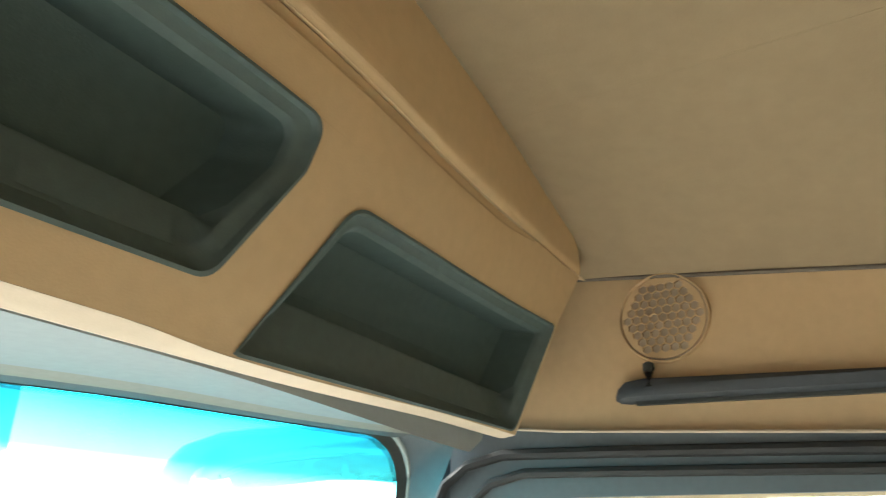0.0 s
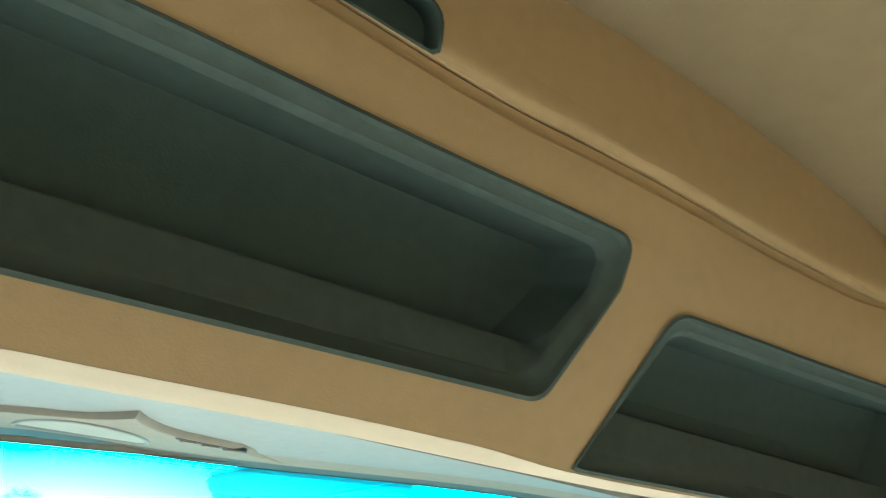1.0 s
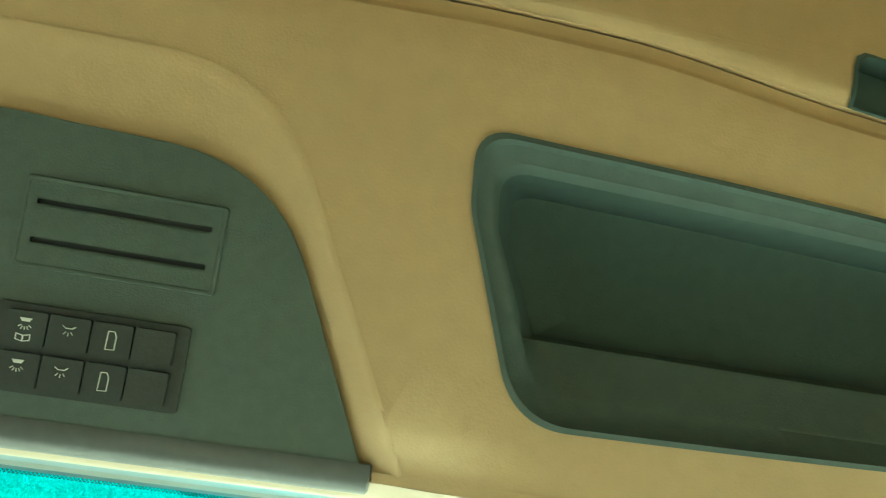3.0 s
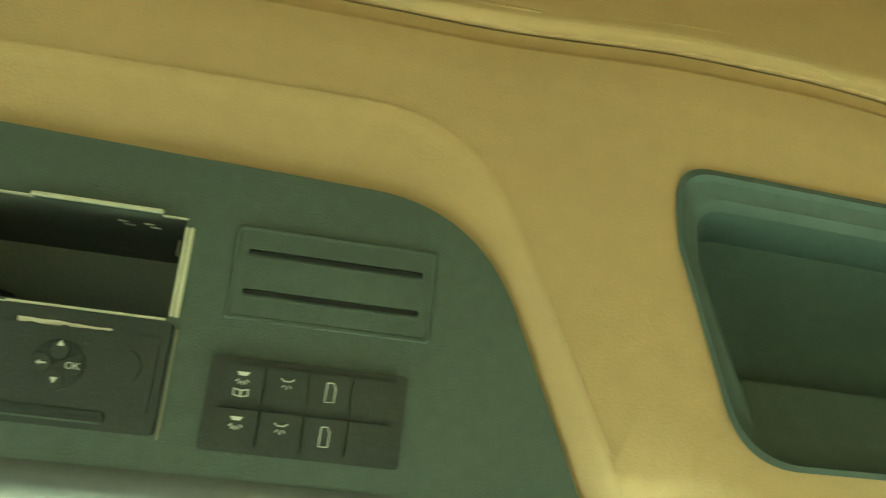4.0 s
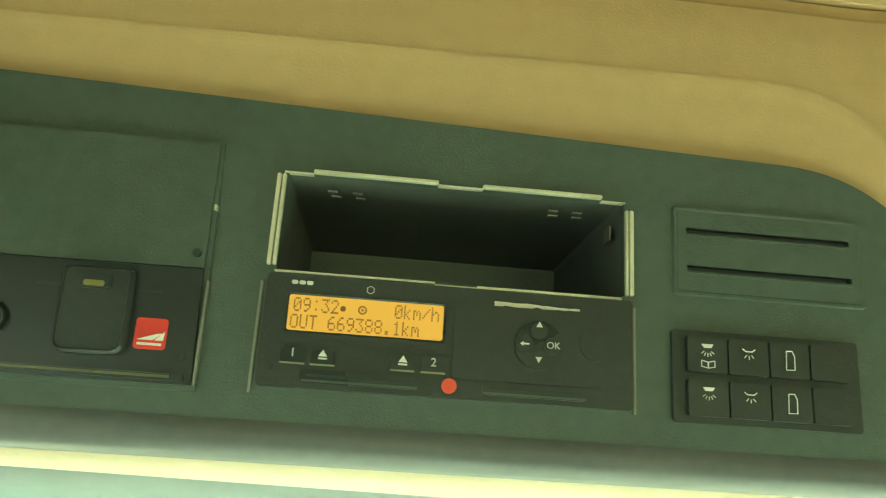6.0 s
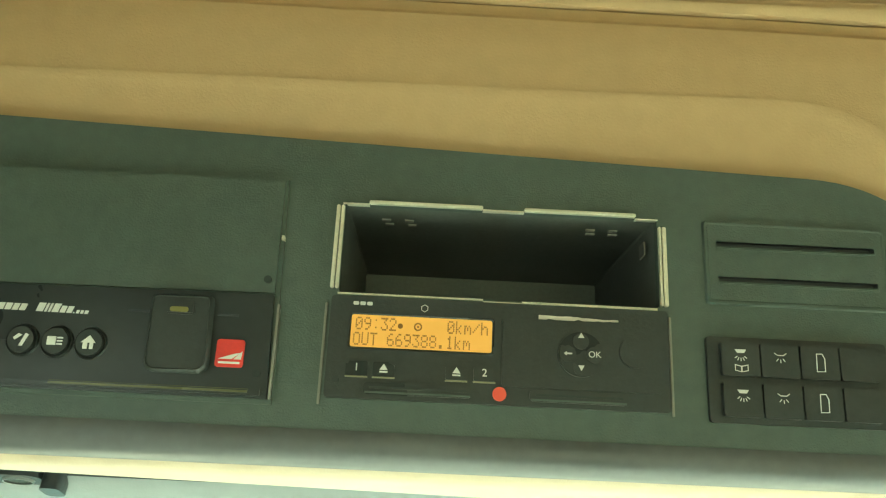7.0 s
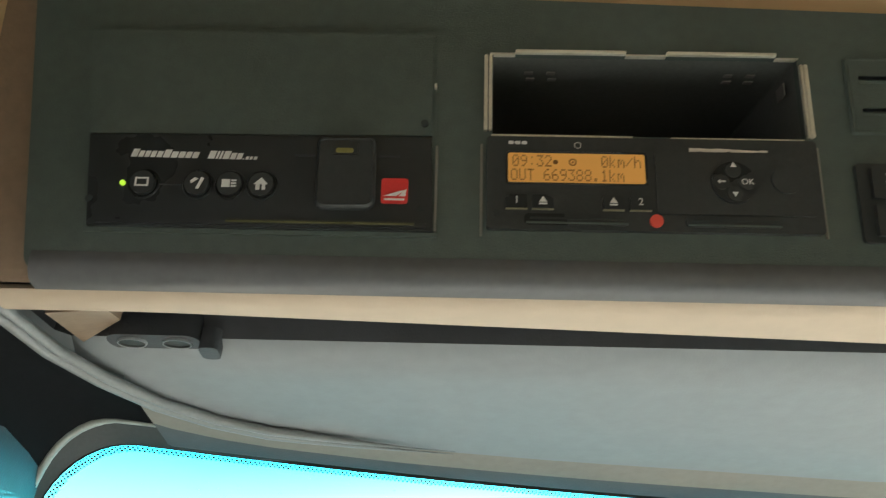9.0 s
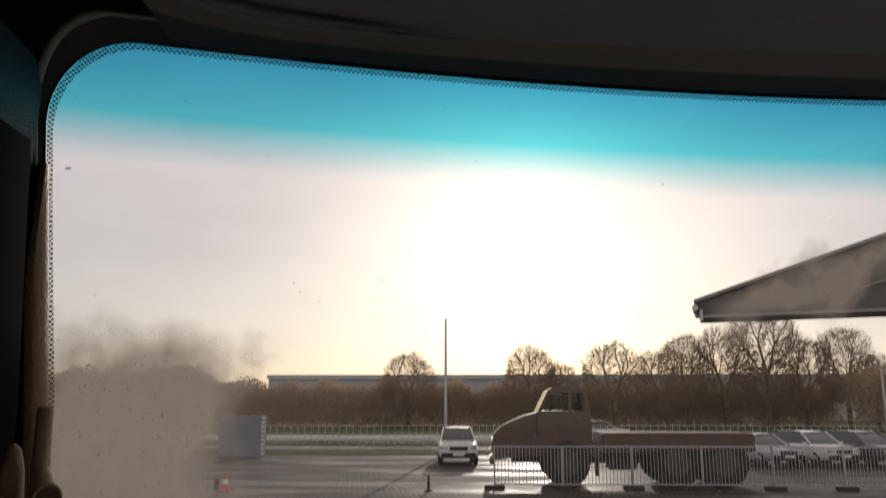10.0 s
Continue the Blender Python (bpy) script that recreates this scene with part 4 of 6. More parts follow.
for sx in (XL - 0.06, XR):
    tagged(part("wall_corner", box(sx, sx + 0.06, 0.20, 0.49, 3.02, 3.26), M_DARKGREY), "dark shell at the roof corner", "wall", kind="structure")


# ---------------------------------------------------------------- passenger side wall
def build_door_panel():
    th = thing("door_frame_panel", Matrix.Translation((XR - 0.012, -0.3, 2.8)), "slate grey door frame panel round the side window", "door frame")
    outer = [(0.235, 2.924), (0.065, 2.907), (-0.306, 2.884), (-1.3, 2.850), (-1.3, 1.5), (0.235, 1.5)]
    bm = holed(outer, [SIDE_WIN], 0.010)
    M = Matrix(((0, 0, -1, 0), (1, 0, 0, 0.3), (0, 1, 0, -2.8), (0, 0, 0, 1)))
    bm.transform(M)
    part("panel", bm, mat("slate_door_trim", (0.095, 0.108, 0.115), 0.6, vary=0.08, scale=8, grain=0.4), th)
    outer_path = [(0.285, 2.2), (0.28, 2.70), (0.262, 2.80), (0.24, 2.846), (0.205, 2.870), (0.149, 2.882), (0.0, 2.879), (-0.303, 2.869), (-0.9, 2.845)]
    inner_path = [(0.245, 2.2), (0.238, 2.70), (0.220, 2.785), (0.198, 2.822), (0.168, 2.845), (0.118, 2.857), (0.0, 2.855), (-0.303, 2.848), (-0.9, 2.826)]
    for path, r in ((outer_path, 0.0075), (inner_path, 0.0065)):
        part("rubber_seal", tube([(-0.004, y + 0.3, z - 2.8) for y, z in path], r, 8), M_RUBBER, th, "black rubber seal")
    bm = box(0.006, 0.010, -0.66, 0.56, -0.86, 0.03)
    part("side_pane", bm, M_SIDEGLASS, th, "clear side glass", smooth=False)
    # pale tube drawn for the bright highlight line under the beige wall
    part("ledge", tube([(-0.003, 0.53, 0.1255), (-0.003, 0.365, 0.1085), (-0.003, -0.006, 0.0855), (-0.003, -1.0, 0.0515)], 0.0022, 6), M_LIP, th, "thin pale line as the beige ledge's highlight")


build_door_panel()


def build_speaker():
    th = thing("speaker_grille", Matrix.Translation((XR, -0.080, 3.047)) @ Matrix(((0, 0, -1, 0), (-1, 0, 0, 0), (0, 1, 0, 0), (0, 0, 0, 1))), "round beige speaker grille with honeycomb mesh on the side wall", "speaker")
    R = 0.060
    circ = lambda r, n=48: [(r * math.cos(2 * math.pi * k / n), r * math.sin(2 * math.pi * k / n)) for k in range(n)]
    ringm = loft([[(x, y, 0.0) for x, y in circ(R)], [(x, y, 0.006) for x, y in circ(R - 0.001)], [(x, y, 0.006) for x, y in circ(R - 0.0025)], [(x, y, 0.0002) for x, y in circ(R - 0.0042)]])
    part("rim", ringm, M_BEIGE, th)
    holes, p = [], 0.0118
    for j in range(-6, 7):
        for i in range(-6, 7):
            cx, cy = (i + 0.5 * (j % 2)) * p, j * p * 0.866
            if math.hypot(cx, cy) < R - 0.0115:
                holes.append([(cx + p * 0.5 * math.cos(radians(60 * k + 30)), cy + p * 0.5 * math.sin(radians(60 * k + 30))) for k in range(6)])
    bm = holed(circ(R - 0.0052), holes, 0.003)
    bm.transform(Matrix.Translation((0, 0, 0.0042)))
    part("mesh", bm, M_BEIGE, th, "beige honeycomb mesh")
    part("cone_cover", plate(circ(R - 0.004), -0.001, 0.0004), mat("tan_cloth", (0.40, 0.32, 0.23), 0.9, vary=0.1), th, "tan cloth behind the mesh")


build_speaker()


def build_rail():
    th = thing("curtain_rail", Matrix.Translation((XR - 0.004, -0.02, 2.952)), "dark grey plastic curtain rail along the side wall", "rail")
    prof = [(0.004, -0.014), (-0.010, -0.014), (-0.018, -0.008), (-0.020, 0.004), (-0.016, 0.013), (-0.006, 0.016), (0.004, 0.016)]
    loops = []
    for y, s, dz in ((0.008, 0.25, -0.006), (0.003, 0.6, -0.004), (-0.008, 0.92, -0.001), (-0.03, 1, 0), (-0.3, 1, -0.008), (-1.2, 1, -0.02)):
        loops.append([(x * s, y, (z if z < 0.01 or y > -0.1 else z - 0.006) * s + dz) for x, z in prof])
    part("rail_body", loft(loops, cap_first=True), M_DARKGREY, th)
    part("lower_channel", loft([[(x, y, z + dz) for x, z in ((-0.004, -0.0135), (-0.004, -0.018), (-0.012, -0.018), (-0.012, -0.0135))] for y, dz in ((-0.02, 0), (-0.3, -0.008), (-1.2, -0.02))]), M_BLACKM, th, "black slide channel")
    hk = thing("curtain_hook", Matrix.Translation((XR - 0.02, -0.060, 2.972)), "small dark curtain hook on the rail", "hook")
    part("stem", tube([(0, 0, -0.018), (0, 0, 0.0), (0.002, 0, 0.010)], [0.0065, 0.006, 0.0055], 10), M_BLACKM, hk)
    part("cap", tube([(0.002, 0, 0.004), (0.002, 0, 0.012), (0.002, 0, 0.0145)], [0.0075, 0.007, 0.003], 12), M_BLACKM, hk)


build_rail()
# dark joint between the side wall and the headlining
tagged(part("trim", tube([(XR - 0.003, 0.06, 3.121), (XR - 0.003, -0.34, 3.070), (XR - 0.003, -1.2, 2.958)], 0.003, 8), mat("brown_joint", (0.16, 0.13, 0.10), 0.9)), "dark joint strip between wall and headlining", "trim", kind="structure")


# ---------------------------------------------------------------- things in the console
def icon(name, bm, parent, m=None):
    return part(name, bm, m or M_WHITE, parent, smooth=False)


M_RIB = mat("dull_steel", (0.30, 0.29, 0.26), 0.5, metal=0.7, vary=0.1, scale=40)


def build_cage():
    cx, cy = -0.676, 0.039
    th = thing("radio_slot", on_header(cx, cy), "empty radio slot with a bent sheet steel cage", "radio slot")
    L = lambda a, b, c, d, z0, z1: box(a - cx, b - cx, c - cy, d - cy, z0, z1)
    o = round_rect(-0.0862, 0.0862, -0.0252, 0.0250, 0.001, 1)
    part("cavity", loft([[(x, y, -0.004) for x, y in o], [(x * 0.995, y * 0.985, -0.06) for x, y in o], [(x * 0.99, y * 0.97, -0.15) for x, y in o]], cap_last=True), mat("cage_sheet_inside", (0.16, 0.17, 0.155), 0.5, metal=0.35, vary=0.12, scale=30), th, "dull sheet steel inside")
    for a, b, c, d in ((-0.7495, -0.6865, 0.0640, 0.0660), (-0.6635, -0.6015, 0.0640, 0.0660), (-0.7672, -0.7652, 0.0155, 0.0625), (-0.7645, -0.7628, 0.0155, 0.0625), (-0.5892, -0.5878, 0.0140, 0.0590), (-0.5872, -0.5850, 0.0140, 0.0590)):
        part("cage_tab", L(a, b, c, d, -0.006, 0.0028), M_STEEL, th, "bright folded steel tab", bevel=0.0004)
    for a, b, c, d in ((-0.7640, -0.7495, 0.0636, 0.0644), (-0.6865, -0.6635, 0.0636, 0.0644), (-0.6015, -0.5890, 0.0630, 0.0636), (-0.7630, -0.6850, 0.0124, 0.0134), (-0.6640, -0.5910, 0.0118, 0.0130), (-0.6850, -0.6640, 0.0116, 0.0122)):
        part("cage_edge", L(a, b, c, d, -0.0025, 0.0012), M_STEEL, th, "thin steel edge", smooth=False)
    for x in (-0.743, -0.730, -0.626, -0.613):
        part("contact_tongue", L(x + 0.0015, x + 0.0065, 0.0603, 0.0611, -0.0240, -0.0210), M_RIB, th, smooth=False)
        part("contact_tongue", L(x, x + 0.005, 0.0603, 0.0611, -0.0165, -0.0135), M_RIB, th, smooth=False)
    part("side_tongue", L(-0.594, -0.5932, 0.046, 0.054, -0.02, -0.010), M_RIB, th, smooth=False)
    part("connector", L(-0.735, -0.715, 0.0155, 0.028, -0.145, -0.12), M_DARKGREY, th, "grey plug inside", bevel=0.001)


build_cage()


def build_tachograph():
    cx, cy = -0.6765, -0.0155
    th = thing("tachograph", on_header(cx, cy), "black digital tachograph with an orange backlit display, switched on", "tachograph")
    X, Yv = (lambda x: x - cx), (lambda y: y - cy)
    part("body", plate([(X(x), Yv(y)) for x, y in round_rect(-0.7655, -0.5865, -0.0425, 0.0110, 0.002, 3)], -0.012, 0.0040), M_BLACKM, th, bevel=0.0008)
    part("side_strip", box(X(-0.7690), X(-0.7676), Yv(-0.046), Yv(0.0075), -0.004, 0.0012), M_RIB, th, "dull steel strip", bevel=0.0003)
    part("side_strip", box(X(-0.5852), X(-0.5838), Yv(-0.044), Yv(0.0085), -0.004, 0.0012), M_RIB, th, "steel strip", bevel=0.0003)
    part("drawer", plate([(X(x), Yv(y)) for x, y in round_rect(-0.6745, -0.5905, -0.0330, 0.0030, 0.0015, 3)], 0.0, 0.0050), M_BLACKM, th, "black paper drawer", bevel=0.0006)
    scr = part("display", plate([(X(x), Yv(y)) for x, y in round_rect(-0.7540, -0.6800, -0.0160, 0.0010, 0.0012, 3)], 0.0, 0.0044), glow("orange_backlight", (0.72, 0.35, 0.08), 0.045), th, "orange backlit display", smooth=False)
    part("display_frame", loft([[(X(x), Yv(y), 0.0041) for x, y in round_rect(-0.7552, -0.6788, -0.0172, 0.0022, 0.0015, 3)], [(X(x), Yv(y), 0.0048) for x, y in round_rect(-0.7548, -0.6792, -0.0168, 0.0018, 0.0015, 3)], [(X(x), Yv(y), 0.0042) for x, y in round_rect(-0.7540, -0.6800, -0.0160, 0.0010, 0.0012, 3)]]), M_BLACK, th)
    ink = mat("lcd_segments", (0.27, 0.13, 0.03), 0.6, vary=0.02)
    # characters of five by seven dots, row by row from the top, two hex digits a row
    dots = {"0": "0E11131519110E", "1": "040C040404040E", "2": "0E11010204081F", "3": "1F02040201110E", "6": "0608101E11110E", "8": "0E11110E11110E", "9": "0E11110F01020C",
            ":": "00040000000400", ".": "00000000000C0C", "O": "0E11111111110E", "U": "1111111111110E", "T": "1F040404040404", "k": "10101214181412", "m": "00001A15151111", "/": "00010204081000", "h": "10101619111111", " ": "00000000000000"}

    def dot_text(text, x, y, step=0.00442, cell=0.00074, tall=0.00098):
        bm = bmesh.new()
        for n, ch in enumerate(text):
            for row in range(7):
                bits = int(dots[ch][2 * row:2 * row + 2], 16)
                for col in range(5):
                    if bits >> (4 - col) & 1:
                        px, py = X(x) + n * step + col * cell, Yv(y) + (3 - row) * tall
                        q = [bm.verts.new((px + u * cell * 0.44, py + v * tall * 0.44, 0.00455)) for u, v in ((-1, -1), (1, -1), (1, 1), (-1, 1))]
                        bm.faces.new(q)
        part("display_text", bm, ink, th, "dark display characters", smooth=False)
    dot_text("09:32", -0.7514, -0.0036)
    dot_text("0km/h", -0.7032, -0.0036)
    dot_text("OUT 669388.1km", -0.7522, -0.0117)
    icon("display_symbol", disc(X(-0.7283), Yv(-0.0042), 0.0014, 0.0045, 0.0046, 12), th, ink)
    o, i = ([(X(-0.7190) + r * math.cos(k * math.pi / 8), Yv(-0.0042) + r * math.sin(k * math.pi / 8)) for k in range(16)] for r in (0.0022, 0.0014))
    icon("display_symbol", loft([[(x, y, 0.0046) for x, y in o], [(x, y, 0.0046) for x, y in i]]), th, ink)
    icon("display_symbol", disc(X(-0.7190), Yv(-0.0042), 0.0006, 0.0045, 0.0046, 8), th, ink)
    # maker's mark as plain bars, and a small hexagon approval mark
    for k, (a, w) in enumerate(((-0.7538, 0.0030), (-0.7502, 0.0030), (-0.7466, 0.0030))):
        icon("maker_bar", plate([(X(x), Yv(y)) for x, y in round_rect(a, a + w, 0.0062, 0.0081, 0.0006, 2)], 0.0038, 0.0043), th)
    o, i = ([(X(-0.7160) + r * math.cos(radians(60 * k + 30)), Yv(0.0060) + r * math.sin(radians(60 * k + 30))) for k in range(6)] for r in (0.0021, 0.0017))
    icon("approval_mark", loft([[(x, y, 0.0042) for x, y in o], [(x, y, 0.0042) for x, y in i]]), th)
    for k, (x, sym) in enumerate(((-0.7495, "1"), (-0.7355, "^"), (-0.6980, "^"), (-0.6835, "2"))):
        b = part("button", plate([(X(xx), Yv(yy)) for xx, yy in round_rect(x - 0.0056, x + 0.0056, -0.0310, -0.0235, 0.001, 2)], 0.0, 0.0056), M_BLACK, th, "small black push button", bevel=0.0008)
        if sym in "12":
            words("numeral", sym, 0.0056, X(x), Yv(-0.0268), 0.0058, M_WHITE, b, "white numeral", bold=0.00005)
        else:
            t = plate([(X(x) - 0.0021, Yv(-0.0276)), (X(x) + 0.0021, Yv(-0.0276)), (X(x), Yv(-0.0244))], 0.0054, 0.0060)
            box(X(x) - 0.0021, X(x) + 0.0021, Yv(-0.0290), Yv(-0.0282), 0.0054, 0.0060, t)
            icon("eject_mark", t, b)
        part("button_edge", box(X(x - 0.0058), X(x + 0.0058), Yv(-0.0318), Yv(-0.0311), 0.0036, 0.0052), mat("worn_edge", (0.35, 0.33, 0.22), 0.35, metal=0.4), b, smooth=False)
    for a, b2 in ((-0.7455, -0.6895), (-0.6600, -0.6090)):
        s = part("card_slot", plate([(X(x), Yv(y)) for x, y in round_rect(a, b2, -0.0400, -0.0340, 0.0024, 5)], 0.0, 0.0052), M_BLACK, th, "rounded card slot", bevel=0.0005)
        part("slot_gap", box(X(a + 0.003), X(b2 - 0.003), Yv(-0.0372), Yv(-0.0360), 0.003, 0.0055), M_VOID, s, smooth=False)
        # lighter strip paints the highlight along the slot's lower rim
        part("slot_highlight", box(X(a + 0.001), X(b2 - 0.001), Yv(-0.0396), Yv(-0.0386), 0.003, 0.0056), M_CONSOLE, s, smooth=False)
    part("red_sticker", disc(X(-0.6755), Yv(-0.0370), 0.0036, 0.0035, 0.0053, 20), mat("red_sticker", (0.72, 0.09, 0.06), 0.5, vary=0.05), th, "round red sticker")
    pad = part("navigation_pad", disc(X(-0.6335), Yv(-0.0148), 0.0118, 0.003, 0.0062, 36), M_BLACK, th, "round four-way key pad", bevel=0.0006)
    for ang in (90, 0, 270, 180):
        a0 = radians(ang)
        px, py = X(-0.6335) + 0.0068 * math.cos(a0), Yv(-0.0148) + 0.0068 * math.sin(a0)
        key = part("key", disc(px, py, 0.0042, 0.005, 0.0068, 18), M_BLACKM, pad, bevel=0.0004)
    t = 0.0071
    px, py = X(-0.6335), Yv(-0.0148)
    icon("arrow_mark", plate([(px - 0.0016, py + 0.0086), (px + 0.0016, py + 0.0086), (px, py + 0.0114)], t - 0.0006, t), pad)
    icon("arrow_mark", plate([(px + 0.0016, py - 0.0058), (px - 0.0016, py - 0.0058), (px, py - 0.0086)], t - 0.0006, t), pad)
    ar = plate([(px - 0.0092, py + 0.0002), (px - 0.0076, py + 0.0014), (px - 0.0076, py - 0.0010)], t - 0.0006, t)
    box(px - 0.0076, px - 0.0048, py - 0.0002, py + 0.0006, t - 0.0006, t, ar)
    icon("arrow_mark", ar, pad)
    words("key_text", "OK", 0.0046, px + 0.0070, py, t, M_WHITE, pad, "white lettering")
    part("round_knob", disc(X(-0.6050), Yv(-0.0125), 0.0082, 0.004, 0.0062, 28), M_BLACKM, th, "flat black round knob", bevel=0.0008)
    # torn paper strip
    rnd = random.Random(4)
    top = [(-0.6555 + 0.0424 * k / 16, 0.0056 - 0.0012 * k / 16 + rnd.uniform(-0.0002, 0.0003)) for k in range(17)]
    bot = [(x, y - 0.0004 - (0.0024 - 0.0018 * k / 16) * rnd.uniform(0.5, 1.2)) for k, (x, y) in enumerate(top)]
    part("torn_label", plate([(X(x), Yv(y)) for x, y in top[::-1] + bot], 0.0040, 0.0044), mat("torn_paper", (0.75, 0.70, 0.60), 0.9), th, "torn remains of a white paper label", smooth=False)
    part("seal_screw", disc(X(-0.7600), Yv(-0.0335), 0.0018, 0.003, 0.0045, 14), M_VOID, th, "small dark screw")
    return th


build_tachograph()


def build_telematics():
    cx, cy = -0.888, 0.0145
    th = thing("telematics_unit", on_header(cx, cy), "black telematics unit with round keys and a card pocket", "telematics unit")
    X, Yv = (lambda x: x - cx), (lambda y: y - cy)
    part("surround", plate([(X(x), Yv(y)) for x, y in [(-0.9950, 0.0758), (-0.7948, 0.0758), (-0.7920, -0.0475), (-0.9815, -0.0475)][::-1]], -0.004, 0.0016), M_CONSOLE, th, bevel=0.0006)
    part("blank_cover", plate([(X(x), Yv(y)) for x, y in [(-0.9935, 0.0745), (-0.7965, 0.0745), (-0.7958, 0.0105), (-0.9855, 0.0090)][::-1]], 0.0, 0.0036), M_CONSOLE, th, "charcoal blank cover", bevel=0.0012)
    part("keypad_face", plate([(X(x), Yv(y)) for x, y in [(-0.9850, 0.0080), (-0.7960, 0.0095), (-0.7940, -0.0450), (-0.9790, -0.0450)][::-1]], 0.0, 0.0044), M_BLACK, th, "glossy black face", bevel=0.0012)
    part("lower_ledge", box(X(-0.975), X(-0.7965), Yv(-0.0448), Yv(-0.0395), 0.002, 0.0058), M_BLACK, th, "glossy black lower ledge", bevel=0.0012)
    # olive strip paints the yellowish reflection seen on the black ledge
    part("ledge_glint", box(X(-0.905), X(-0.803), Yv(-0.0432), Yv(-0.0404), 0.004, 0.0062), mat("olive_glint", (0.13, 0.13, 0.06), 0.25, vary=0.1, scale=20), th, "olive strip painted as the ledge's reflected glint", bevel=0.0008)
    part("side_strip", box(X(-0.7935), X(-0.7922), Yv(-0.045), Yv(0.0045), 0.0, 0.0045), M_RIB, th, "dull steel strip", bevel=0.0003)
    part("side_clip", box(X(-0.7952), X(-0.7938), Yv(0.0400), Yv(0.0425), 0.0, 0.0042), M_STEEL, th, smooth=False)
    for x, y in ((-0.8000, 0.0175), (-0.8005, -0.0325), (-0.9795, -0.0300)):
        part("screw", disc(X(x), Yv(y), 0.0021, 0.002, 0.0050, 14), M_VOID, th, "dark recessed screw")
    # maker's lettering as plain slanted bars
    a = -0.9605
    for w, h in ((3.4, 46), (2.6, 36), (2.6, 36), (2.6, 36), (2.9, 36), (3.6, 46), (3.4, 36), (3.2, 36), (3.0, 36), (3.2, 36), (4.2, 0), (3.6, 46), (1.2, 46), (1.2, 46), (3.4, 46), (2.8, 36), (2.8, 36), (0.8, 6), (1.6, 18), (1.4, 18), (1.8, 18)):
        w, h = w * 0.001, h * 0.0001
        y0 = -0.0056 - 0.010 * (a + 0.92)
        if h:
            p = [(X(a), Yv(y0)), (X(a + w), Yv(y0)), (X(a + w) + h * 0.3, Yv(y0 + h)), (X(a) + h * 0.3, Yv(y0 + h))]
            icon("maker_bar", plate(p, 0.0040, 0.0046), th)
        a += w + 0.0007
    part("status_light", disc(X(-0.9625), Yv(-0.0208), 0.0015, 0.003, 0.0056, 16), glow("green_lamp", (0.50, 0.80, 0.05), 0.16), th, "lit green status lamp")
    for k, x in enumerate((-0.9510, -0.9215, -0.9040, -0.8868)):
        b = part("round_key", disc(X(x), Yv(-0.0210), 0.0066, 0.003, 0.0074, 28), M_BLACKM, th, "round black rubber key", bevel=0.0012)
        part("key_ring", loft([[(X(x) + r * math.cos(a), Yv(-0.0210) + r * math.sin(a), z) for a in [2 * math.pi * i / 28 for i in range(28)]] for r, z in ((0.0086, 0.0044), (0.0080, 0.0056), (0.0070, 0.0048))]), M_BLACK, b)
        px, py, t = X(x), Yv(-0.0210), 0.0079
        if k == 0:
            bm = loft([[(px + a, py + c, t) for a, c in ((-0.0038, -0.0026), (0.0038, -0.0026), (0.0038, 0.0026), (-0.0038, 0.0026))], [(px + a, py + c, t) for a, c in ((-0.0027, -0.0016), (0.0027, -0.0016), (0.0027, 0.0016), (-0.0027, 0.0016))]])
        elif k == 1:
            bm = plate([(px - 0.0036, py + 0.0008), (px - 0.0028, py - 0.0004), (px + 0.0008, py + 0.0022), (px - 0.0010, py + 0.0030)], t - 0.0007, t)
            plate([(px - 0.0002, py - 0.0034), (px + 0.0014, py - 0.0034), (px + 0.0040, py + 0.0026), (px + 0.0024, py + 0.0032)], t - 0.0007, t, bm)
        elif k == 2:
            bm = box(px - 0.0038, px + 0.0006, py - 0.0022, py + 0.0022, t - 0.0007, t)
            for j in (-0.0016, 0, 0.0016):
                box(px + 0.0012, px + 0.0040, py + j - 0.0004, py + j + 0.0004, t - 0.0007, t, bm)
        else:
            bm = plate([(px - 0.0038, py - 0.0002), (px + 0.0038, py - 0.0002), (px + 0.0004, py + 0.0036)], t - 0.0007, t)
            box(px - 0.0026, px - 0.0004, py - 0.0034, py, t - 0.0007, t, bm)
            box(px + 0.0008, px + 0.0026, py - 0.0034, py, t - 0.0007, t, bm)
        icon("key_symbol", bm, b)
    part("joint_line", box(X(-0.943), X(-0.929), Yv(-0.0213), Yv(-0.0207), 0.003, 0.0048), M_DARKGREY, th, smooth=False)
    # card pocket
    o = [(X(x), Yv(y)) for x, y in rounded([(-0.8575, 0.0062), (-0.8262, 0.0066), (-0.8248, -0.0340), (-0.8572, -0.0345)], [0.003, 0.003, 0.006, 0.006], 5)]
    c = (sum(p[0] for p in o) / len(o), sum(p[1] for p in o) / len(o))
    sh = lambda s, z, dy=0: [(c[0] + (x - c[0]) * s, c[1] + (y - c[1]) * s + dy, z) for x, y in o]
    pk = part("card_pocket", loft([sh(1.0, 0.003), sh(0.99, 0.0085), sh(0.93, 0.0100), sh(0.90, 0.0092)], cap_last=True), M_BLACKM, th, "black card pocket standing proud")
    part("pocket_window", box(X(-0.8490), X(-0.8345), Yv(-0.0045), Yv(0.0030), 0.0085, 0.0106), M_BLACK, pk, bevel=0.0008)
    part("pocket_light", plate([(X(x), Yv(y)) for x, y in round_rect(-0.8470, -0.8375, -0.0035, -0.0008, 0.001, 2)], 0.0100, 0.0110), glow("yellow_lamp", (0.22, 0.20, 0.06), 0.01), pk, "dim yellow light")
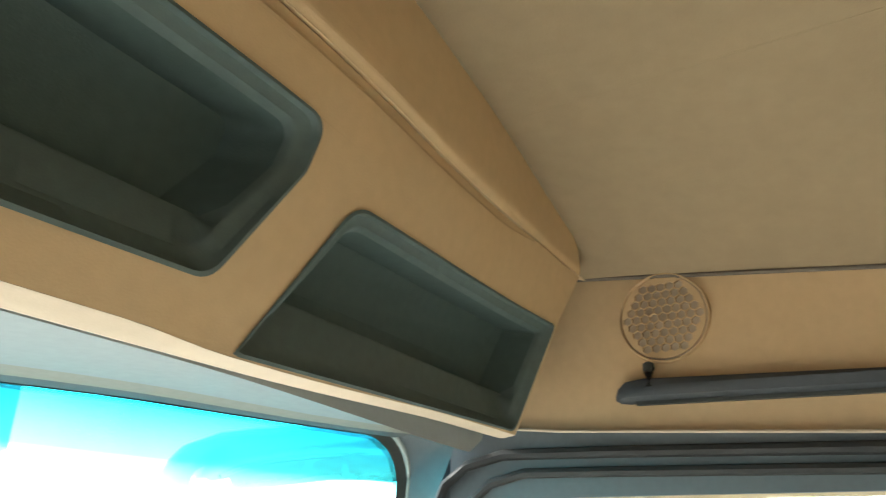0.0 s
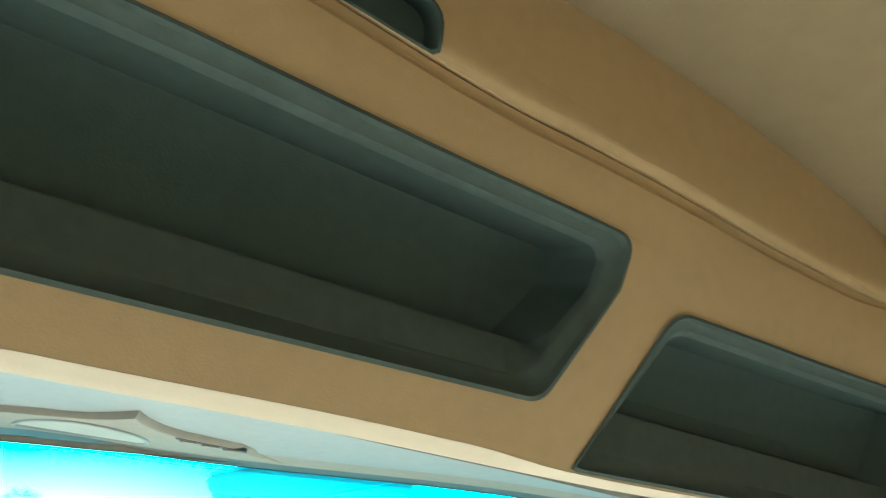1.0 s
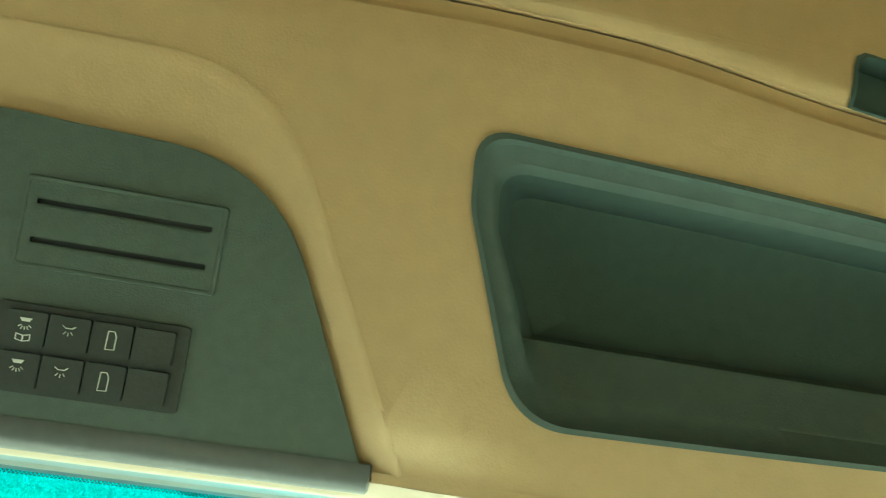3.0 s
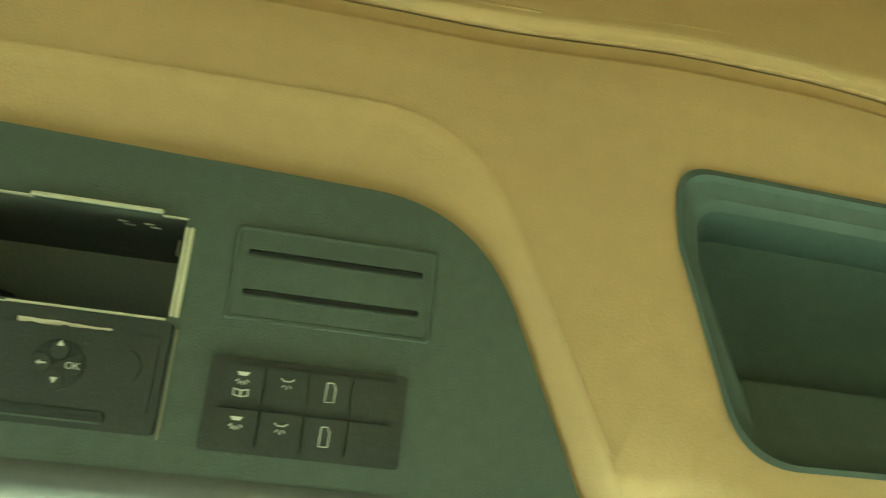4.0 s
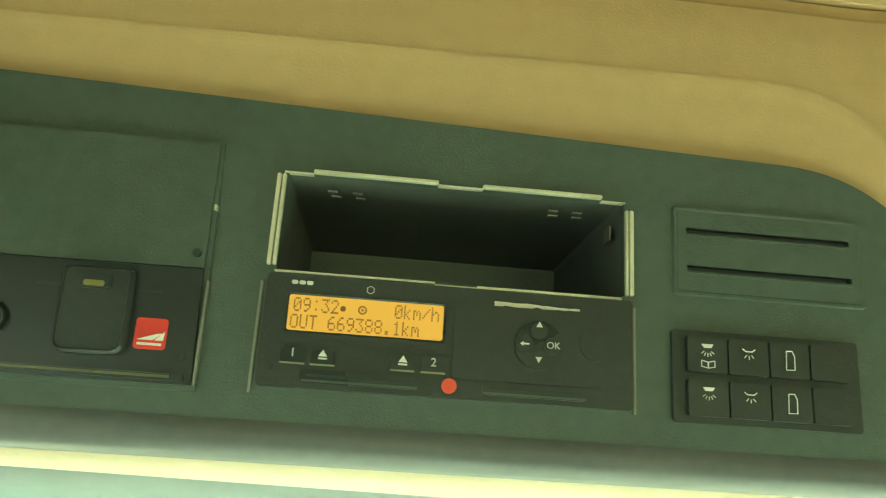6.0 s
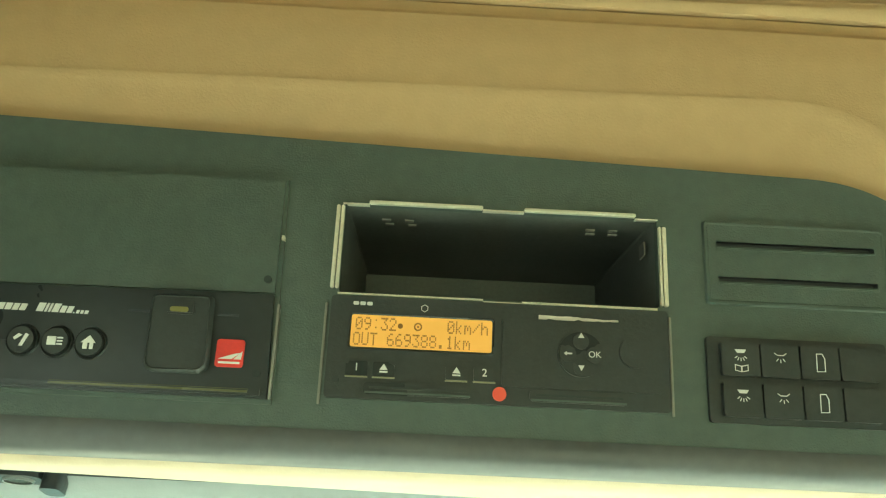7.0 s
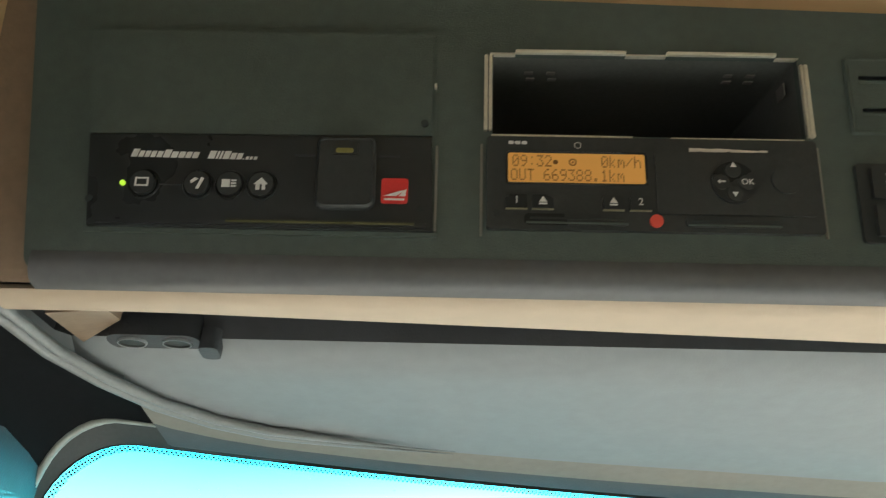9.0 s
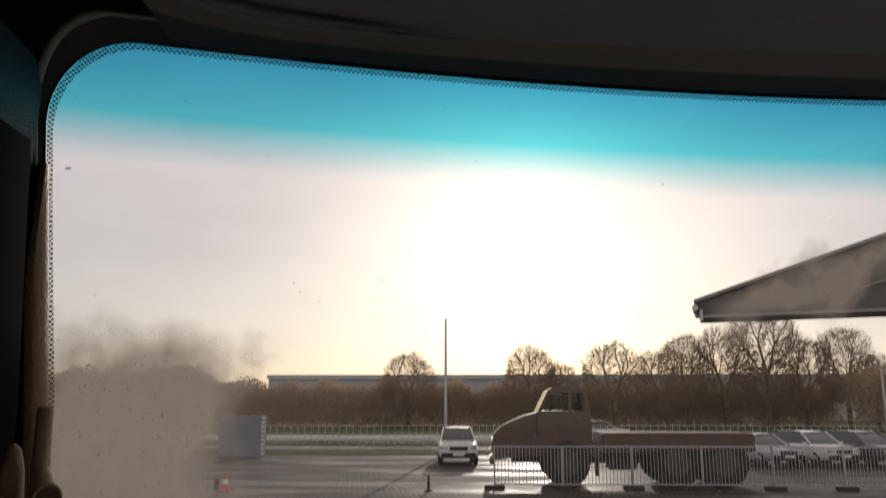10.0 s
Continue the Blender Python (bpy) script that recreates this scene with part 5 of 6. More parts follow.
    for a, b2 in ((-0.8705, -0.8592), (-0.8240, -0.8130)):
        part("guide_mark", box(X(a), X(b2), Yv(-0.0034), Yv(-0.0022), 0.0042, 0.0049), M_DARKGREY, th, "grey guide line", smooth=False)
    st = part("red_sticker", plate([(X(x), Yv(y)) for x, y in round_rect(-0.8222, -0.8078, -0.0300, -0.0156, 0.0015, 3)], 0.0042, 0.0052), M_RED, th, "square red sticker with a white sweep")
    icon("sticker_sweep", plate([(X(-0.8208), Yv(-0.0258)), (X(-0.8140), Yv(-0.0258)), (X(-0.8095), Yv(-0.0225)), (X(-0.8120), Yv(-0.0228))], 0.0050, 0.0056), st)
    icon("sticker_sweep", plate([(X(-0.8128), Yv(-0.0258)), (X(-0.8090), Yv(-0.0258)), (X(-0.8085), Yv(-0.0215)), (X(-0.8098), Yv(-0.0228))], 0.0050, 0.0056), st)
    icon("sticker_line", box(X(-0.8205), X(-0.8095), Yv(-0.0282), Yv(-0.0271), 0.0050, 0.0054), st)


build_telematics()


def build_vent():
    cx, cy = -0.513, 0.0405
    th = thing("card_holder", on_header(cx, cy), "dark grey plastic holder with two horizontal slots", "holder")
    part("holder_body", holder_sheet(cx, cy), M_CONSOLE, th)
    part("backing", box(-0.0475, 0.0475, -0.0195, 0.0205, -0.02, -0.018), M_VOID, th, smooth=False)
    for y in (0.0515, 0.0315):
        part("slot_pocket", loft([[(x, yy + y - cy, z) for x, yy in round_rect(-0.0442, 0.0442, -0.0018, 0.0014, 0.0008, 2)] for z in (0.0008, -0.0028)], cap_last=True), M_DARKGREY, th, "dark slot")
        part("slot_lip", box(-0.0445, 0.0445, y - cy - 0.0036, y - cy - 0.0022, 0.0, 0.0028), M_CONSOLE, th, bevel=0.0006)
    part("holder_frame", loft([[(x, y, z) for x, y in round_rect(-0.0500 - g, 0.0500 + g, -0.0225 - g, 0.0228 + g, 0.002, 3)] for g, z in ((0.0012, 0.0), (0.0006, 0.0020), (-0.0006, 0.0022), (-0.0016, 0.0015))]), M_CONSOLE, th)


def holder_sheet(cx, cy):
    s = [round_rect(-0.0440, 0.0440, y - cy - 0.0016, y - cy + 0.0012, 0.0006, 2) for y in (0.0515, 0.0315)]
    bm = holed(round_rect(-0.0485, 0.0485, -0.0210, 0.0215, 0.0015, 3), s, 0.0012)
    bm.transform(Matrix.Translation((0, 0, 0.0018)))
    return bm


build_vent()


def build_switches():
    cx, cy = -0.5180, -0.0235
    th = thing("switch_panel", on_header(cx, cy), "black switch panel with two rows of rocker switches", "switch panel")
    part("frame", plate(round_rect(-0.0480, 0.0480, -0.0225, 0.0225, 0.002, 3), -0.006, 0.0026), M_BLACKM, th, bevel=0.0008)
    for j, y in enumerate((0.0105, -0.0105)):
        for i in range(4):
            x = -0.0315 + 0.0210 * i
            s = part("rocker_switch", plate(round_rect(x - 0.0100, x + 0.0100, y - 0.0088, y + 0.0085, 0.001, 2), 0.0, 0.0058), M_BLACKM, th, "black rocker switch", bevel=0.0014)
            t = 0.0063
            if i == 0:
                bm = plate([(x - 0.0030, y + 0.0050), (x + 0.0030, y + 0.0050), (x + 0.0018, y + 0.0032), (x - 0.0018, y + 0.0032)], t - 0.0008, t)
                for a in (-50, -25, 0, 25, 50):
                    q = radians(a - 90)
                    tube([(x + 0.0024 * math.cos(q), y + 0.0030 + 0.0024 * math.sin(q), t - 0.0002), (x + 0.0042 * math.cos(q), y + 0.0030 + 0.0042 * math.sin(q), t - 0.0002)], 0.00025, 4, bm)
                if j == 0:
                    for d in (-1, 1):
                        loft([[(x + d * a, y - b, t) for a, b in ((0.0, 0.0036), (0.0036, 0.0028), (0.0036, 0.0062), (0.0, 0.0070))], [(x + d * a, y - b, t) for a, b in ((0.0004, 0.0041), (0.0031, 0.0034), (0.0031, 0.0058), (0.0004, 0.0065))]], bm)
            elif i == 1:
                bm = tube([(x - 0.0032, y + 0.0040, t - 0.0002), (x - 0.0016, y + 0.0028, t - 0.0002), (x + 0.0016, y + 0.0028, t - 0.0002), (x + 0.0032, y + 0.0040, t - 0.0002)], 0.0003, 4)
                for a in (-40, 0, 40):
                    q = radians(a - 90)
                    tube([(x + 0.0018 * math.cos(q), y + 0.0024 + 0.0018 * math.sin(q), t - 0.0002), (x + 0.0036 * math.cos(q), y + 0.0024 + 0.0036 * math.sin(q), t - 0.0002)], 0.00025, 4, bm)
            elif i == 2:
                o = [(x - 0.0018, y + 0.0045), (x + 0.0012, y + 0.0046), (x + 0.0024, y + 0.0020), (x + 0.0022, y - 0.0046), (x - 0.0022, y - 0.0048), (x - 0.0020, y - 0.0010)]
                bm = tube([(a, b, t - 0.0002) for a, b in o + o[:1]], 0.0003, 4)
            else:
                continue
            icon("switch_symbol", bm, s)


build_switches()


def build_front_mirror():
    x0, y0, z0 = 0.83, 0.66, 2.90
    th = thing("front_mirror", Matrix.Translation((x0, y0, z0)), "dark blue-grey outside mirror with an arched housing before the windscreen", "mirror")
    shell = mat("wet_dark_housing", (0.030, 0.042, 0.060), 0.22, vary=0.3, scale=14)
    mid = [(0.640, 2.792, 0.012), (0.645, 2.805, 0.030), (0.662, 2.832, 0.043), (0.705, 2.868, 0.050), (0.765, 2.890, 0.052), (0.84, 2.907, 0.052), (0.93, 2.923, 0.053), (1.03, 2.940, 0.053), (1.13, 2.948, 0.052), (1.22, 2.947, 0.048), (1.27, 2.940, 0.034), (1.285, 2.935, 0.010)]
    part("housing", tube([(x - x0, 0.012 * math.sin(9 * x), z - z0) for x, z, r in mid], [r for x, z, r in mid], 20), shell, th, "dark glossy arched housing")
    part("housing_seam", tube([(x - x0, -0.053, z - z0 - 0.006) for x, z, r in mid[3:-3]], 0.0035, 8), M_BLACKM, th, "black seam along the housing")
    o = [(0.040 * math.cos(2 * math.pi * i / 28), 0.028 * math.sin(2 * math.pi * i / 28)) for i in range(28)]
    face = plate(o, -0.003, 0.003)
    face.transform(Matrix.Translation((0.695 - x0, -0.046, 2.848 - z0)) @ Matrix.Rotation(radians(75), 4, "X"))
    part("mirror_glass", face, mat("mirror_glass", (0.8, 0.8, 0.8), 0.03, metal=1.0, vary=0.01), th, "small mirror glass")
    part("arm", tube([(1.16 - x0, 0.0, 2.95 - z0), (1.08 - x0, -0.10, 2.985 - z0), (0.96 - x0, -0.20, 3.01 - z0), (0.875 - x0, -0.25, 3.02 - z0)], 0.018, 12), M_BLACKM, th)


build_front_mirror()
# ---------------------------------------------------------------- the yard outside
def paving_material():
    m = mat("wet_block_paving", (0.075, 0.067, 0.06), 0.6, vary=0.4, scale=0.3, spec=0.2)
    nt = m.node_tree
    b = nt.nodes["Principled BSDF"]
    tc, br, mp = (nt.nodes.new(k) for k in ("ShaderNodeTexCoord", "ShaderNodeTexBrick", "ShaderNodeMapping"))
    br.inputs["Scale"].default_value = 1.0
    br.inputs["Brick Width"].default_value, br.inputs["Row Height"].default_value, br.inputs["Mortar Size"].default_value = 0.17, 0.50, 0.035
    br.inputs["Color1"].default_value, br.inputs["Color2"].default_value, br.inputs["Mortar"].default_value = (1, 1, 1, 1), (0.6, 0.6, 0.6, 1), (0.15, 0.15, 0.15, 1)
    mix = nt.nodes.new("ShaderNodeMix")
    mix.data_type, mix.blend_type = "RGBA", "MULTIPLY"
    mix.inputs[0].default_value = 1.0
    old = b.inputs["Base Color"].links[0].from_socket
    nt.links.new(tc.outputs["Object"], br.inputs["Vector"])
    nt.links.new(old, mix.inputs[6])
    nt.links.new(br.outputs["Color"], mix.inputs[7])
    nt.links.new(mix.outputs[2], b.inputs["Base Color"])
    pud, pr, pm = (nt.nodes.new(k) for k in ("ShaderNodeTexNoise", "ShaderNodeMapRange", "ShaderNodeMapping"))
    pm.inputs["Scale"].default_value = (0.16, 0.5, 1)
    pud.inputs["Scale"].default_value, pud.inputs["Detail"].default_value = 1.0, 7
    pr.inputs["From Min"].default_value, pr.inputs["From Max"].default_value = 0.44, 0.62
    pr.inputs["To Min"].default_value, pr.inputs["To Max"].default_value = 0.75, 0.40
    nt.links.new(tc.outputs["Object"], pm.inputs[0])
    nt.links.new(pm.outputs[0], pud.inputs["Vector"])
    nt.links.new(pud.outputs["Fac"], pr.inputs["Value"])
    nt.links.new(pr.outputs[0], b.inputs["Roughness"])
    bump = nt.nodes.new("ShaderNodeBump")
    bump.inputs["Distance"].default_value, bump.inputs["Strength"].default_value = 0.05, 1.0
    nt.links.new(br.outputs["Color"], bump.inputs["Height"])
    nt.links.new(bump.outputs[0], b.inputs["Normal"])
    return m


def ground_sheet():
    bm = bmesh.new()
    xs = [-900, -300, -120, -60, -30, -15, 0, 15, 30, 60, 120, 300, 900]
    ys = [-60, -20, 5, 15, 20, 25, 30, 35, 40, 46.3]
    rows = [[(x, y, 0.0) for x in xs] for y in ys]
    return loft(rows, bm, closed=False)


tagged(part("ground", ground_sheet(), paving_material(), smooth=False), "wet grey block paving of a truck yard", "ground", kind="structure")
M_GRASS = mat("rough_grass", (0.075, 0.085, 0.035), 0.95, vary=0.4, scale=0.5, spec=0.1)
tagged(part("ground_grass", loft([[(x, y, 0.0) for x in (-900, -60, 0, 60, 900)] for y in (54.7, 56, 70, 140, 400, 3000)], closed=False), M_GRASS, smooth=False), "rough winter grass beyond the yard", "ground", kind="structure")
tagged(part("road", loft([[(x, y, z) for x in (-900, -60, 0, 60, 900)] for y, z in ((46.3, 0.0), (46.3, 0.12), (46.5, 0.12), (46.51, 0.02), (54.5, 0.02), (54.5, 0.10), (54.7, 0.10), (54.7, 0.0))], closed=False), mat("wet_asphalt", (0.06, 0.06, 0.062), 0.14, vary=0.2, scale=1.0), smooth=False), "wet asphalt road behind a kerb", "road", kind="structure")

tagged(part("ground_verge", loft([[(x, y, z + 0.05 * noise.noise((x * 0.3, y, 2)) * (z > 0)) for x in [-90 + 1.5 * k for k in range(120)]] for y, z in ((42.8, -0.01), (43.1, 0.07), (44.5, 0.13), (46.1, 0.07), (46.29, -0.01))], closed=False), M_GRASS), "low olive grass verge between yard and road", "verge", kind="structure")

M_GALV = mat("galvanised_steel", (0.45, 0.46, 0.47), 0.4, metal=0.9, vary=0.15, scale=20)
M_CONC = mat("weathered_concrete", (0.30, 0.29, 0.27), 0.9, vary=0.2, scale=6)


M_FOOT = mat("black_rubber_foot", (0.022, 0.021, 0.02), 0.8, vary=0.2, scale=12)


def build_barrier():
    th = thing("barrier_panel", Matrix.Translation((-0.41, 25.4, 0)), "galvanised temporary barrier panel with upright bars standing on black rubber feet", "barrier", "barriers along the yard")
    W, H = 2.18, 1.35
    for x in (0.0, W):
        part("post", tube([(x, 0, 0.02), (x, 0, H)], 0.028, 8), M_GALV, th)
    for z in (0.16, H - 0.02):
        part("rail", tube([(0, 0, z), (W, 0, z)], 0.022, 8), M_GALV, th)
    bars = 19
    proto = None
    for k in range(1, bars):
        x = W * k / bars
        if proto is None:
            proto = part("bar", tube([(0, 0, 0.16), (0, 0, H - 0.02)], 0.011, 6), M_GALV, th)
            proto.location = (x, 0, 0)
        else:
            o = new("bar", proto.data)
            o.parent, o.location = th, (x, 0, 0)
    for x in (0.0,):
        bm = box(x - 0.33, x + 0.33, -0.12, 0.12, 0, 0.13)
        part("foot", bm, M_FOOT, th, "black rubber foot block", bevel=0.02)
    return th


first = build_barrier()
for k in range(1, 5):
    copy_thing(first, Matrix.Translation((-0.41 + 2.22 * k, 25.4 + 0.03 * (k % 2), 0)))
copy_thing(first, Matrix.Translation((-0.41 + 2.22 * 5, 25.4, 0)))

M_RUST = mat("faded_brown_paint", (0.085, 0.045, 0.030), 0.42, vary=0.25, scale=3, coat=0.35)
M_TYRE = mat("tyre_rubber", (0.02, 0.02, 0.02), 0.85, vary=0.2, scale=10)
M_CARGLASS = mat("vehicle_glass", (0.05, 0.06, 0.06), 0.08, vary=0.05)
M_CHROME = mat("dull_chrome", (0.6, 0.6, 0.6), 0.25, metal=1.0, vary=0.05)


M_RIM = mat("dull_rim", (0.07, 0.06, 0.05), 0.6, vary=0.2, scale=8)


def wheel(th, x, y, r, w, name="wheel"):
    ty = loft([[(rr * math.cos(2 * math.pi * k / 28), yy, rr * math.sin(2 * math.pi * k / 28)) for k in range(28)] for yy, rr in ((-w / 2, r * 0.55), (-w / 2, r * 0.9), (-w * 0.36, r), (w * 0.36, r), (w / 2, r * 0.9), (w / 2, r * 0.55))])
    ob = part(name, ty, M_TYRE, th, "black tyre")
    ob.location = (x, y, r)
    rim = disc(0, 0, r * 0.56, -w * 0.42, w * 0.42, 24)
    rim.transform(Matrix.Rotation(math.pi / 2, 4, "X"))
    part("rim", rim, M_RIM, ob, "dull dark rim", bevel=0.01)
    return ob


def build_truck():
    th = thing("bonneted_truck", Matrix.Translation((4.0, 27.2, 0)), "old brown bonneted truck with a flat body, parked behind barriers", "truck")
    X = lambda x: x - 4.0

    def slab(profile, w0, w1, taper=0.0):
        bm = bmesh.new()
        a = [bm.verts.new((X(x), w0 + taper * (z > 2.45), z)) for x, z in profile]
        c = [bm.verts.new((X(x), w1 - taper * (z > 2.45), z)) for x, z in profile]
        n = len(a)
        for k in range(n):
            bm.faces.new((a[k], a[(k + 1) % n], c[(k + 1) % n], c[k]))
        bm.faces.new(a[::-1])
        bm.faces.new(c)
        return bm
    part("bonnet", slab([(-0.40, 0.85), (-0.47, 1.15), (-0.46, 1.45), (-0.38, 1.70), (-0.24, 1.87), (-0.02, 2.01), (0.28, 2.15), (0.66, 2.30), (1.10, 2.42), (1.12, 1.0)], -0.85, 0.85), M_RUST, th, bevel=0.10)
    part("cab", slab([(1.08, 1.0), (1.08, 2.42), (1.14, 2.47), (2.84, 2.47), (2.86, 2.42), (2.90, 1.0)], -1.05, 1.05), M_RUST, th, bevel=0.05)
    part("cab_roof", slab([(1.40, 3.06), (1.46, 3.16), (1.60, 3.24), (1.9, 3.27), (2.4, 3.27), (2.66, 3.23), (2.76, 3.14), (2.77, 3.06)], -0.98, 0.98), M_RUST, th, "rounded brown cab roof", bevel=0.05)
    part("rear_wall", slab([(2.72, 3.1), (2.78, 3.1), (2.87, 2.44), (2.80, 2.44)], -0.98, -0.35), M_RUST, th)
    part("rear_wall", slab([(2.72, 3.1), (2.78, 3.1), (2.87, 2.44), (2.80, 2.44)], 0.35, 0.98), M_RUST, th)
    for w0, w1 in ((-1.03, -0.95), (0.95, 1.03)):
        part("windscreen_post", slab([(1.09, 2.44), (1.24, 2.74), (1.42, 3.10), (1.50, 3.10), (1.31, 2.70), (1.19, 2.44)], w0, w1), M_RUST, th)
        part("door_post", slab([(2.12, 2.44), (2.12, 3.10), (2.22, 3.10), (2.22, 2.44)], w0, w1), M_RUST, th)
        part("rear_post", slab([(2.68, 2.44), (2.62, 3.10), (2.76, 3.10), (2.86, 2.44)], w0, w1), M_RUST, th)
        part("side_window", slab([(1.19, 2.46), (1.31, 2.70), (1.50, 3.08), (2.12, 3.08), (2.12, 2.46)], (w0 + w1) / 2 - 0.004, (w0 + w1) / 2 + 0.004), M_SIDEGLASS, th, "clear side window", smooth=False)
        part("rear_window", slab([(2.22, 2.46), (2.22, 3.08), (2.62, 3.08), (2.68, 2.46)], (w0 + w1) / 2 - 0.004, (w0 + w1) / 2 + 0.004), M_SIDEGLASS, th, "clear rear side window", smooth=False)
    part("seat_back", box(X(2.35), X(2.5), -0.9, -0.3, 2.3, 2.75), M_TYRE, th, "dark seat back", bevel=0.05)
    part("windscreen", slab([(1.09, 2.47), (1.235, 2.755), (1.43, 3.13), (1.46, 3.12), (1.27, 2.72), (1.13, 2.45)], -0.94, 0.94), M_SIDEGLASS, th, smooth=False)
    part("steering_wheel", tube([(X(1.55) + 0.05 * math.cos(a), -0.5 + 0.2 * math.sin(a), 2.5 + 0.12 * math.cos(a)) for a in [k * math.pi / 8 for k in range(17)]], 0.02, 6), M_TYRE, th)
    lamp = disc(0, 0, 0.14, -0.05, 0.05, 20)
    lamp.transform(Matrix.Translation((X(-0.44), -0.62, 1.42)) @ Matrix.Rotation(math.pi / 2, 4, "Y"))
    part("headlight", lamp, M_CHROME, th, "round headlight")
    for k in range(5):
        part("grille_bar", box(X(-0.475), X(-0.44), -0.42, 0.42, 1.12 + 0.1 * k, 1.16 + 0.1 * k), M_CHROME, th, smooth=False)
    part("bumper", box(X(-0.55), X(-0.38), -1.1, 1.1, 0.72, 0.95), M_RUST, th, bevel=0.03)
    part("wing", slab([(0.7, 1.0), (0.85, 1.45), (1.2, 1.68), (2.6, 1.68), (3.0, 1.4), (3.15, 0.95), (2.9, 0.95), (2.7, 1.3), (1.4, 1.3), (1.0, 1.0)], -1.15, -0.7), M_RUST, th, bevel=0.03)
    part("chassis", box(X(0.2), X(8.0), -0.5, 0.5, 0.75, 1.05), M_TYRE, th, smooth=False)
    part("flat_body", box(X(3.2), X(8.16), -1.2, 1.2, 1.15, 1.75), M_RUST, th, bevel=0.04)
    part("fuel_tank", box(X(3.35), X(4.35), -1.05, -0.55, 0.55, 1.05), M_TYRE, th, bevel=0.08)
    for x, r in ((2.0, 0.78), (5.6, 0.80), (7.15, 0.80)):
        for y in (-0.95, 0.95):
            wheel(th, X(x), y, r, 0.42)
    part("mud_flap", box(X(2.98), X(3.04), -1.1, -0.6, 0.35, 0.95), M_TYRE, th, smooth=False)


build_truck()


def build_car(x, y, turn, paint, label, tall=1.0):
    th = thing("parked_car", Matrix.Translation((x, y, 0)) @ Matrix.Rotation(radians(turn), 4, "Z"), label, "car", "parked cars")
    # front points towards -y
    secs = [(-2.15, 0.42, 0.80, 0.70), (-2.10, 0.32, 0.95, 0.84), (-1.6, 0.28, 1.02, 0.90), (-0.95, 0.26, 1.08, 0.92), (0.2, 0.26, 1.08, 0.92), (1.6, 0.26, 1.10, 0.91), (2.1, 0.34, 1.08, 0.86), (2.2, 0.45, 0.95, 0.76)]
    loops = []
    for yy, z0, z1, w in secs:
        z1 *= tall
        o = round_rect(-w, w, z0, z1, 0.16, 4)
        loops.append([(a, yy, c) for a, c in o])
    part("body", loft(loops, cap_first=True, cap_last=True), paint, th)
    top = []
    for yy, w, z in ((-1.05, 0.80, 1.06), (-0.35, 0.66, 1.60), (0.1, 0.64, 1.66), (1.5, 0.64, 1.64), (2.05, 0.78, 1.08)):
        z *= tall
        zb = 1.04 * tall
        top.append([(-0.84, yy, zb), (-w, yy, z), (w, yy, z), (0.84, yy, zb)])
    part("cabin", loft(top), M_CARGLASS, th, "dark glass cabin", bevel=0.0)
    part("roof", loft([[(a, yy, z * tall + 0.012 - 0.03 * (abs(a) / 0.62) ** 3) for a in (-0.66, -0.5, 0, 0.5, 0.66)] for yy, z in ((-0.38, 1.60), (0.1, 1.67), (1.5, 1.65), (1.62, 1.60))], closed=False), paint, th)
    for s in (-1, 1):
        part("pillar", tube([(s * 0.80, -1.06, 1.06 * tall), (s * 0.66, -0.35, 1.61 * tall)], 0.035, 6), paint, th)
        part("headlight", box(s * 0.66 - 0.17, s * 0.66 + 0.17, -2.16, -2.04, 0.70 * tall, 0.86 * tall), M_CHROME, th, "clear headlight", bevel=0.03)
        part("mirror", box(s * 0.98 - 0.10, s * 0.98 + 0.10, -0.98, -0.86, 1.02 * tall, 1.16 * tall), paint, th, bevel=0.03)
    part("grille", box(-0.42, 0.42, -2.17, -2.1, 0.66 * tall, 0.84 * tall), M_TYRE, th, "black grille", bevel=0.01)
    part("bumper", box(-0.80, 0.80, -2.22, -2.02, 0.34, 0.56), M_TYRE, th, "dark lower bumper", bevel=0.04)
    part("plate", box(-0.26, 0.26, -2.235, -2.21, 0.44, 0.55), M_WHITE, th, "plain pale plate", smooth=False)
    for yy in (-1.35, 1.35):
        for s in (-1, 1):
            w = wheel(th, 0, 0, 0.34, 0.22)
            w.rotation_euler = (0, 0, math.pi / 2)
            w.location = (s * 0.80, yy, 0.34)


WHITE_PAINT = mat("white_car_paint", (0.70, 0.70, 0.68), 0.25, vary=0.04, coat=0.5)
SILVER_PAINT = mat("silver_car_paint", (0.42, 0.43, 0.45), 0.3, metal=0.4, vary=0.04, coat=0.5)
DARK_PAINT = mat("dark_car_paint", (0.05, 0.055, 0.065), 0.25, vary=0.05, coat=0.5)
build_car(-2.02, 37.6, 4, WHITE_PAINT, "white off-road car parked facing the yard")
build_car(11.8, 36.6, 18, SILVER_PAINT, "silver car parked in the row behind the barriers", 0.86)
build_car(14.25, 36.8, 18, WHITE_PAINT, "white car parked in the row behind the barriers", 0.92)
build_car(16.7, 37.0, 18, DARK_PAINT, "dark car parked in the row behind the barriers", 0.92)

build_car(4.2, 61.5, 96, WHITE_PAINT, "white car parked beyond the road before the scrub", 1.0)
build_car(8.4, 61.0, 84, SILVER_PAINT, "silver car parked beyond the road before the scrub", 0.95)


